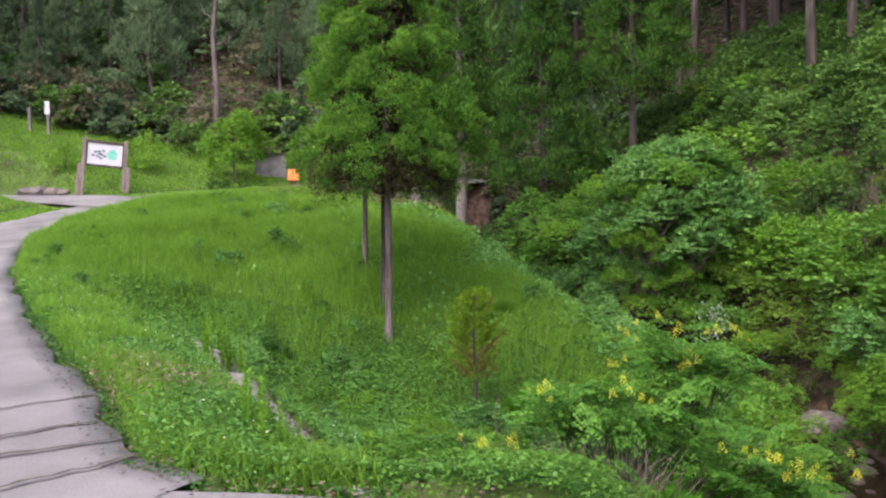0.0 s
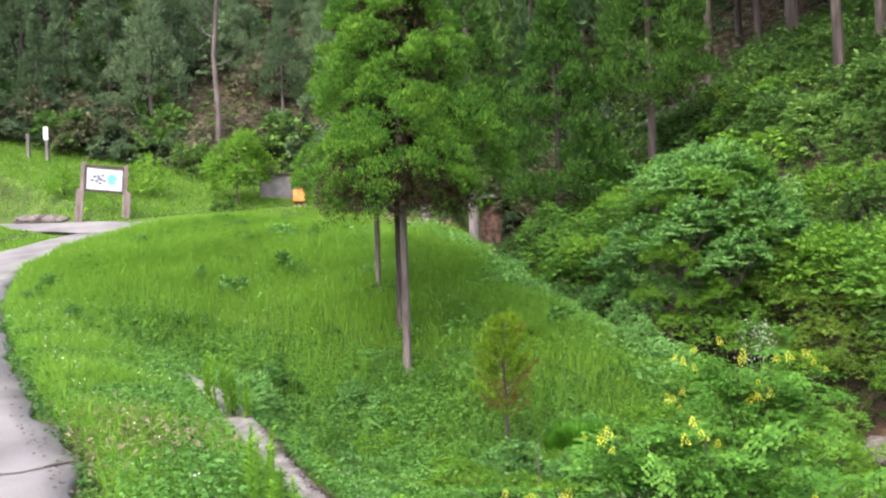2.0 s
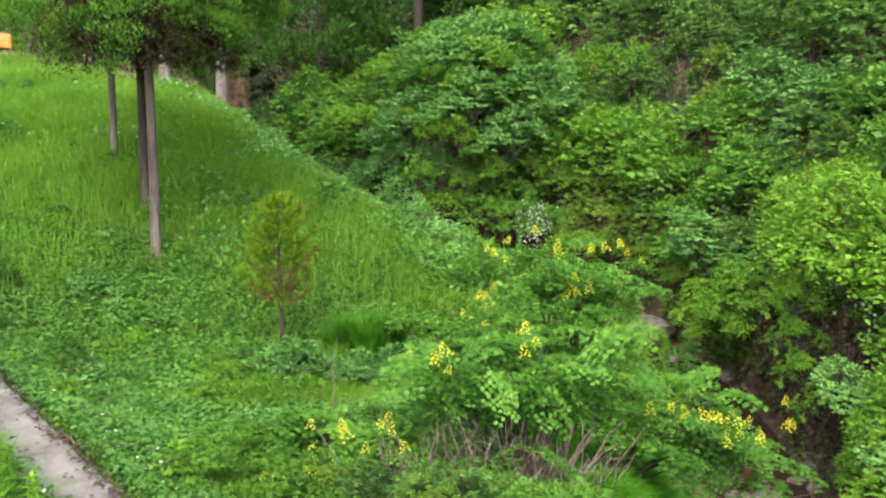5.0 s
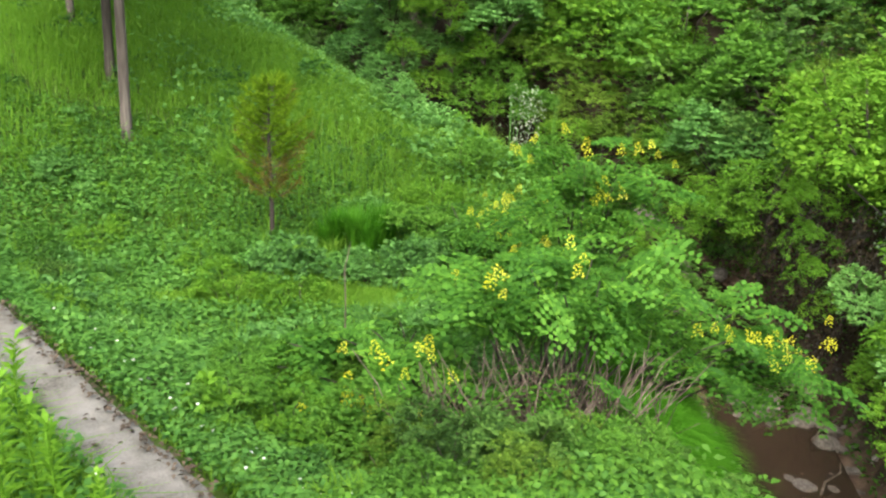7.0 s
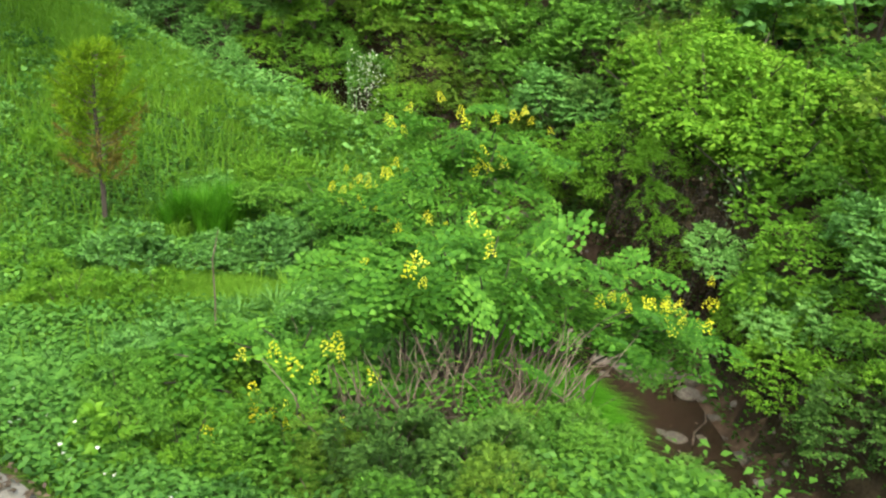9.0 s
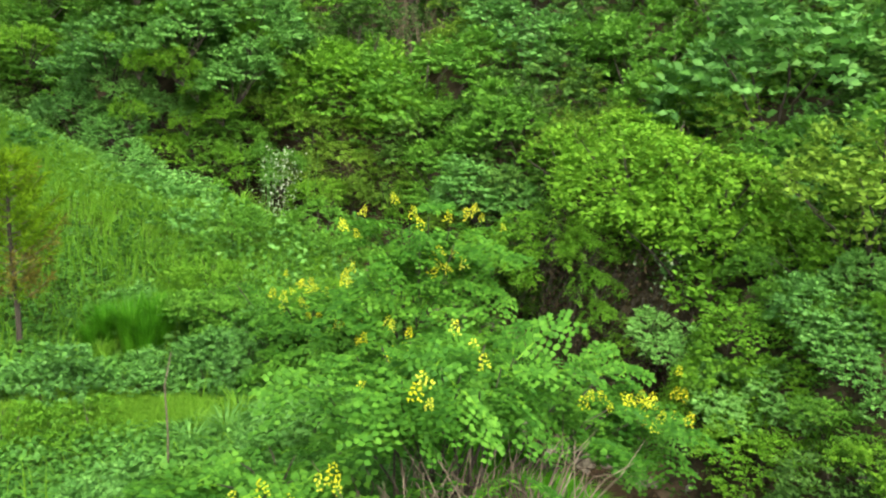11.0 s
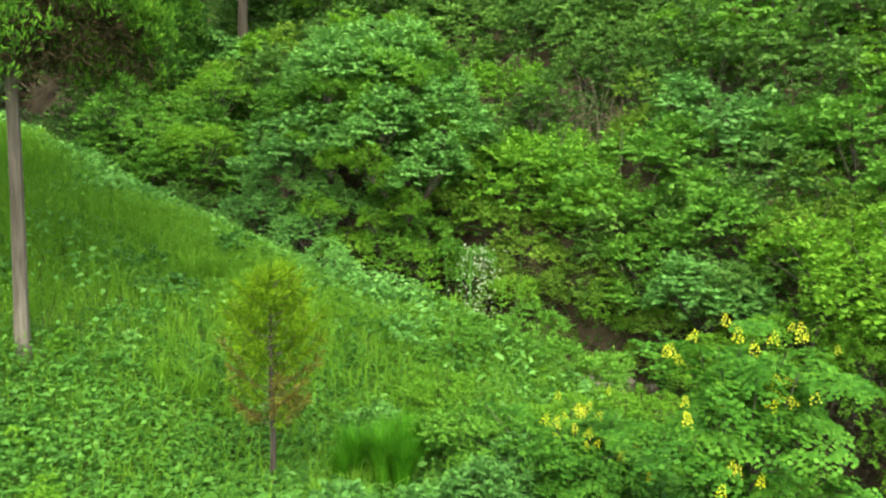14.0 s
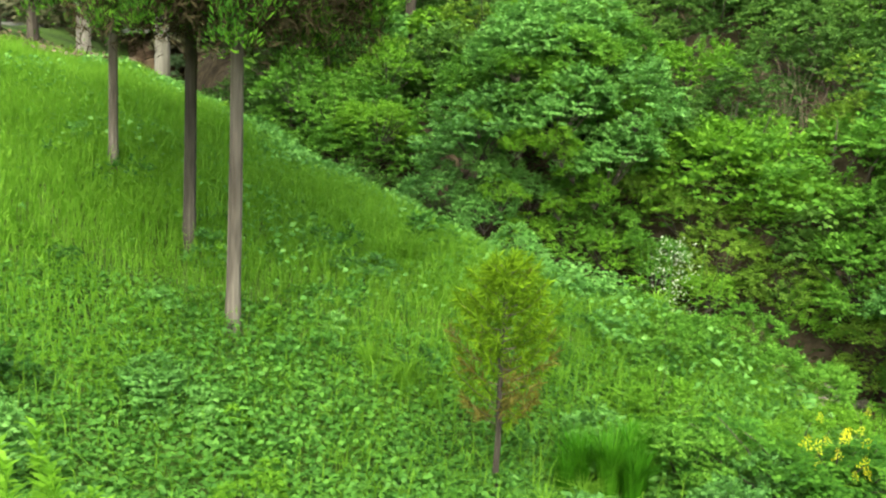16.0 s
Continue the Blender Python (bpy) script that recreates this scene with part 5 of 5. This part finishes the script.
# dirt and dead leaves gathered along the wall's top
p = scatter(900, -4, 0.6, 3.6, 9.2, lambda x, y: (signed_distance(WALL, x, y) < 0.08) & (signed_distance(WALL, x, y) > -0.42) & (rng.random(x.shape) < np.where(signed_distance(WALL, x, y) > -0.02, 1.0, 0.05)))
p[:, 2] = wall_height(p[:, 0], p[:, 1]) + 0.012 + 0.02 * rng.random(len(p))
stuff("wall_litter", leaf_quads(p, balls(len(p)) * np.array([1, 1, 0.1]), unit(np.array([0, 0, 1.0]) + 0.3 * rng.normal(size=p.shape)), 0.035, 0.02), L_LITTER, "brown dead leaves along the cement wall's edge", "leaf litter")
# lawn round the notice board and along the far lane
p = scatter(52000, -34, -9, 23, 41, lambda x, y: ((signed_distance(EDGE, x, y) < -2.8) | (signed_distance(EDGE, x, y) < 0) & (y > 31.5)) & (np.abs(signed_distance(BRANCH, x, y)) > 1.5) | (signed_distance(EDGE, x, y) > 0.2) & (y > 29))
stuff("far_lawn", blade_quads(p, rng.normal(size=(len(p), 2)) * 0.7, 0.07 + 0.1 * rng.random(len(p)), 0.03 + 0.03 * rng.random(len(p))), L_GRASS, "bright mown grass round the notice board", "grass")

# weeds at the foot of the hill and along the stream
p = scatter(52000, -1, 14, 4, 30, lambda x, y: ~in_hollow(x, y) & ~on_bank(x, y) & ((signed_distance(STREAM, x, y) < 1.2) | (patchy(x, y, 1.2, 9) > 0.4)) & (np.abs(signed_distance(STREAM, x, y)) > 0.75) & (signed_distance(STREAM, x, y) + 3.5 * rng.random(x.shape) ** 0.5 < 7) & (signed_distance(STREAM, x, y) > -2.4) & (y > 4.3))
p[:, 2] += 0.35 * rng.random(len(p)) * patchy(p[:, 0], p[:, 1], 1.1, 4)
a = rng.random(len(p)) * 2 * np.pi
ln = (0.05 + 0.06 * rng.random(len(p))) * np.clip(p[:, 1] / 11, 0.5, 1)
stuff("bank_weeds", leaf_quads(p, np.stack([np.cos(a), np.sin(a), 0.3 * rng.normal(size=len(p))], -1), unit(np.array([0, 0, 1.0]) + 0.5 * rng.normal(size=p.shape)), ln, ln * 0.55), L_SHRUB, "mixed green weeds on the stream banks", "weeds")

# grass on the bank that slopes to the water
p = scatter(34000, 1.2, 4.6, 4.4, 10.0, lambda x, y: on_bank(x, y) & (signed_distance(STREAM, x, y) < -0.7))
stuff("bank_grass", blade_quads(p, rng.normal(size=(len(p), 2)) * 0.5 + np.array([0.5, -0.3]), 0.18 + 0.24 * rng.random(len(p)), 0.006 + 0.005 * rng.random(len(p))), L_TUFT, "soft green grass on the bank above the water", "grass")

# undergrowth on the far slopes
p = scatter(60000, -45, 32, 26, 75, lambda x, y: (y + 0.5 * x > 40) | (y > 40))
p[:, 2] += 1.3 * rng.random(len(p)) * patchy(p[:, 0], p[:, 1], 0.6, 5)
a = rng.random(len(p)) * 2 * np.pi
ln = 0.22 + 0.25 * rng.random(len(p))
q = leaf_quads(p, np.stack([np.cos(a), np.sin(a), 0.3 * rng.normal(size=len(p))], -1), unit(np.array([0, -0.4, 1.0]) + 0.5 * rng.normal(size=p.shape)), ln, ln * 0.5)
me = quad_mesh("undergrowth", q, [L_FOREST, L_FORESTY, L_DRY], np.digitize(patchy(p[:, 0], p[:, 1], 0.33, 7) + 0.15 * rng.normal(size=len(p)), [0.42, 0.86]))
tagged(part("undergrowth", me), "tangled green and dry brown undergrowth on the far slope", "undergrowth", kind="stuff")


# ---- grass tufts and single plants ----
def tuft_mesh(n, h, spread_, w, seed, mat):
    g = np.random.default_rng(seed)
    a = g.random(n) * 2 * np.pi
    r = 0.06 * np.sqrt(g.random(n)) * h / 0.6
    b = np.stack([r * np.cos(a), r * np.sin(a), np.full(n, -0.03)], -1)
    le = np.stack([np.cos(a), np.sin(a)], -1) * (spread_ * (0.2 + g.random(n)))[:, None]
    return quad_mesh("blades", blade_quads(b, le, h * (0.6 + 0.5 * g.random(n)), w * (0.7 + 0.6 * g.random(n))), mat)


TUFTS = [tuft_mesh(520, 0.7, 0.5, 0.011, 1, L_TUFT), tuft_mesh(120, 0.6, 1.1, 0.016, 2, L_GRASS), tuft_mesh(90, 0.55, 1.0, 0.022, 3, L_SHRUBB)]


def tuft(kind, x, y, s, label, group="grass tufts"):
    t = thing("grass_tuft", x, y, at_ground(x, y), label, "grass tuft", group)
    t.matrix_world = pose(x, y, at_ground(x, y), 0, 0, x * 200) @ Matrix.Diagonal((s, s, s, 1))
    part("foliage", TUFTS[kind], t)


for x, y, s in [(0.42, 12.2, 1.05), (0.7, 12.3, 1.0), (0.22, 12.4, 0.95), (0.52, 12.0, 0.9), (0.86, 12.45, 0.85), (0.05, 12.3, 0.75)]:
    tuft(0, x, y, s, "dense vivid green grass tuft beside the sapling")
for x, y, s in [(-0.5, 16.0, 1.1), (-0.2, 16.1, 0.9), (-0.75, 15.9, 0.9), (3.5, 15.9, 1.1), (3.7, 15.8, 1.0), (-0.9, 13.9, 0.9), (-1.2, 14.2, 0.7), (0.35, 10.0, 0.7), (0.75, 10.1, 0.8), (0.1, 12.1, 0.7), (-0.3, 12.0, 0.6), (3.1, 15.6, 1.0), (2.7, 15.0, 0.9)]:
    tuft(1, x, y, s, "loose arching grass tuft on the meadow")
for x, y, s in [(0.55, 9.85, 0.8), (0.2, 9.7, 0.7), (0.8, 9.9, 0.7), (-2.3, 11.6, 0.6)]:
    tuft(2, x, y, s, "pale bluish broad-bladed tuft on the meadow")

MEADOW_SHRUBS = [(-0.05, 6.6, 0.26, 8), (0.45, 6.75, 0.24, 3), (0.95, 6.6, 0.26, 8), (1.35, 6.75, 0.28, 0), (0.65, 6.3, 0.22, 0), (0.1, 6.1, 0.26, 3), (1.15, 6.15, 0.24, 3), (1.5, 6.2, 0.26, 8), (0.9, 5.75, 0.22, 0), (0.3, 5.6, 0.22, 8), (1.45, 5.6, 0.22, 0), (-0.2, 5.7, 0.2, 0), (-0.75, 7.5, 0.3, 1), (-0.5, 7.75, 0.34, 1), (-0.95, 7.9, 0.28, 0), (-0.3, 7.55, 0.3, 1), (-1.0, 7.1, 0.26, 0), (-0.65, 7.0, 0.28, 1), (-1.3, 11.6, 0.34, 1), (-1.0, 11.9, 0.3, 0), (0.9, 11.2, 0.4, 2), (0.3, 11.2, 0.32, 2), (-2.6, 10.4, 0.28, 3), (-3.0, 11.2, 0.3, 0), (-4.6, 12.6, 0.5, 2), (-4.9, 13.3, 0.45, 2), (-0.45, 11.3, 0.4, 2), (0.6, 12.7, 0.42, 2), (1.2, 12.2, 0.5, 0), (-1.0, 10.6, 0.38, 1), (-0.4, 10.4, 0.34, 1), (1.6, 13.3, 0.5, 1),
                 (1.7, 17.0, 0.5, 2), (1.2, 18.5, 0.5, 2), (0.6, 20.0, 0.6, 2), (2.2, 14.0, 0.5, 0), (-0.2, 21.8, 0.6, 2), (-0.5, 7.9, 0.42, 0), (0.2, 6.5, 0.34, 3), (-0.3, 6.9, 0.35, 0), (0.8, 6.2, 0.28, 0), (0.4, 5.9, 0.3, 3), (1.3, 5.8, 0.28, 3), (0.9, 9.3, 0.45, 2), (-0.6, 8.6, 0.4, 2),
                 (2.2, 11.6, 0.5, 1), (1.3, 11.4, 0.45, 2), (2.6, 12.4, 0.5, 4), (-1.1, 23.5, 0.6, 2), (3.4, 14.2, 0.6, 0), (-2.6, 12.6, 0.3, 1), (-3.2, 14.0, 0.3, 2)]
for x, y, r, k in MEADOW_SHRUBS:
    shrub(k, x, y, at_ground(x, y, 0.45 * r), r, 1.0, x * 90, "low leafy bush growing on the meadow", "meadow bushes", "meadow_bush")


# ---- leafy weed clumps of many sizes over the meadow and the banks ----
HERBS = [quad_mesh("foliage", shrub_leaves(80 + k, 95, 7, lf * 0.72, fl, 9), mt) for k, (lf, fl, mt) in enumerate([(0.26, 0.8, L_MEADOW), (0.22, 0.8, L_SHRUBY), (0.24, 0.8, L_SHRUBB), (0.18, 0.6, L_MEADOW), (0.30, 0.9, L_SHRUBB), (0.16, 0.5, L_GRASS)])]
HERB_LABEL = ["leafy green weed clump on the meadow", "bright green weed clump on the meadow", "bluish green weed clump on the meadow", "small-leaved weed clump on the meadow", "broad-leaved bluish weed on the meadow", "fine yellowish green weed clump on the meadow"]
for n, box, (lo, hi) in [(180, (-8, 3.6, 6.8, 16), (0.12, 0.28)), (130, (-11, 3.4, 13, 25), (0.18, 0.4)), (45, (2, 8, 5.5, 14), (0.16, 0.32)), (34, (-6, -0.4, 4.4, 11), (0.08, 0.16))]:
    p = scatter(n, *box, lambda x, y: (signed_distance(EDGE, x, y) > 0.35) & (np.abs(signed_distance(STREAM, x, y)) > 0.9) & (np.abs(signed_distance(WALL, x, y) + 0.2) > 0.55) & ~in_hollow(x, y) & ~on_bank(x, y) & ~in_clearing(x, y))
    for x, y, z in p:
        r = lo + (hi - lo) * rng.random() ** 1.5
        k = int(rng.choice(6, p=[0.2, 0.2, 0.16, 0.2, 0.1, 0.14]))
        t = thing("weed_clump", x, y, z, HERB_LABEL[k], "weeds", "weed clumps")
        t.matrix_world = pose(x, y, z + 0.28 * r, 0, 0, rng.random() * 360) @ Matrix.Diagonal((r, r, r * (0.8 + 0.7 * rng.random()), 1))
        part("foliage", HERBS[k], t)


def lance_quads(p, along, up, length, width):
    """Narrow curved leaves, two quads each."""
    along = unit(along)
    side = unit(np.cross(along, up))
    face = np.cross(side, along)
    length = length[:, None]
    mid = p + along * length * 0.45 + face * length * 0.06
    tip = p + along * length - face * length * 0.14
    w = side * width
    return np.concatenate([np.stack([p - w * 0.12, p + w * 0.12, mid + w * 0.5, mid - w * 0.5], 1), np.stack([mid - w * 0.5, mid + w * 0.5, tip + w * 0.04, tip - w * 0.04], 1)])


def tall_weed(seed, h=0.6):
    """A leafy upright stalk."""
    g = np.random.default_rng(seed)
    n = 78
    k = np.linspace(0.12, 1, n)
    a = np.arange(n) * 2.4 + 0.3 * g.normal(size=n)
    p = np.stack([0.03 * np.sin(k * 3), 0.02 * np.cos(k * 4), k * h], -1)
    al = np.stack([np.cos(a), np.sin(a), 0.75 + 0.25 * g.normal(size=n)], -1)
    return quad_mesh("leaves", lance_quads(p, al, np.tile((0, 0, 1.0), (n, 1)), (0.1 + 0.02 * g.normal(size=n)) * (1.15 - 0.6 * k), 0.024), L_SPROUT), quad_mesh("stalk", tube_quads(p[::6], np.linspace(0.006, 0.003, len(p[::6])), 5), L_SPROUT)


WEEDS = [tall_weed(s, 0.5 + 0.1 * s) for s in range(3)]
for x, y, s in [(-1.5, 5.6, 0.75), (-1.66, 5.62, 0.85), (-1.85, 5.7, 0.8), (-1.5, 5.3, 0.7), (-1.36, 5.4, 0.6), (-1.72, 5.4, 0.8), (-1.2, 5.15, 0.6), (-1.02, 4.95, 0.6), (-1.08, 5.2, 0.5), (-0.85, 4.75, 0.55), (-1.38, 4.75, 0.65), (-1.5, 5.1, 0.8), (-1.3, 4.9, 0.7), (-1.32, 4.6, 0.7), (-1.56, 5.0, 0.85), (-1.42, 4.95, 0.8), (-1.22, 4.65, 0.6), (-1.12, 4.45, 0.55), (-1.0, 4.35, 0.5), (-1.62, 5.25, 0.8),
                (-3.75, 10.1, 1.1), (-3.6, 9.7, 1.0), (-3.9, 10.2, 1.2), (-3.55, 9.95, 1.0), (-3.42, 9.6, 0.9), (-3.5, 9.8, 1.0), (-3.7, 9.85, 1.2), (-3.9, 9.8, 1.2), (-4.05, 10.1, 1.2), (-3.66, 9.6, 1.1), (-3.8, 9.65, 1.1), (-4.15, 10.35, 1.2), (-4.0, 9.95, 1.1),
                (-5.2, 10.4, 0.9), (-5.6, 11.0, 0.9)]:
    t = thing("tall_weed", x, y, at_ground(x, y), "upright leafy bright green weed at the lane's edge", "weed", "tall weeds")
    t.matrix_world = pose(x, y, at_ground(x, y), 0, 0, x * 300) @ Matrix.Diagonal((s, s, s, 1))
    part("leaves", WEEDS[int(s * 10) % 3][0], t)
    part("stalk", WEEDS[int(s * 10) % 3][1], t)

# silvery flowering stalks at the edge of the water
sil = thing("silver_plant", 3.85, 16.3, at_ground(3.85, 16.3), "pale silvery flowering stalks by the stream", "plant")
p = np.stack([0.17 * rng.normal(size=480), 0.17 * rng.normal(size=480), 0.1 + 2.1 * rng.random(480)], -1)
part("leaves", quad_mesh("leaves", leaf_quads(p, balls(480) + np.array([0, 0, 0.5]), balls(480), 0.06, 0.024), L_SILVER), sil)
part("stalk", quad_mesh("stalk", np.concatenate([tube_quads([(0.2 * u, 0.2 * v, -0.1), (0.25 * u, 0.25 * v, 1.0), (0.3 * u, 0.3 * v, 2.2)], [0.007, 0.005, 0.003], 5) for u, v in rng.normal(size=(9, 2))]), L_SHRUBB), sil)

# a thin dry stalk and a dead snag
st = thing("dry_stalk", -0.06, 9.4, at_ground(-0.06, 9.4), "thin pale dry stalk standing in the weeds", "stalk")
part("stalk", quad_mesh("stalk", tube_quads([(0, 0, -0.1), (0.01, 0, 0.4), (0.0, 0.01, 0.75), (0.05, 0, 1.0)], [0.008, 0.007, 0.006, 0.003], 6), M_TWIG), st)
sn = thing("dead_snag", -17.0, 42.0, at_ground(-17.0, 42.0), "pale dead tree trunk on the forest's edge", "dead tree")
part("trunk", quad_mesh("trunk", tube_quads([(0, 0, -0.4), (0.1, 0, 3), (-0.1, 0.1, 6), (0.25, 0, 9), (0.3, 0, 10.5)], [0.19, 0.16, 0.13, 0.10, 0.04], 8), M_BARK), sn)
for a, z in [(0.4, 5.5), (2.6, 7.0), (4.4, 8.2)]:
    part("limb", quad_mesh("limb", tube_quads([(0, 0, z), (0.7 * math.cos(a), 0.7 * math.sin(a), z + 0.3), (1.2 * math.cos(a), 1.2 * math.sin(a), z + 0.9)], [0.05, 0.03, 0.012], 6), M_BARK), sn)

# pale blossom in the vines over the dark bank
BLOSSOM = [(6.05, 10.1, -0.95), (6.75, 9.05, -0.95)]
p = np.concatenate([np.array(BLOSSOM[0]) + rng.normal(size=(60, 3)) * np.array([0.1, 0.1, 0.25]), np.array(BLOSSOM[1]) + rng.normal(size=(110, 3)) * np.array([0.18, 0.18, 0.28])])
stuff("vine_blossom", leaf_quads(p, balls(len(p)), balls(len(p)), 0.05, 0.04), L_SILVER, "pale blossom hanging in the vines", "blossom")
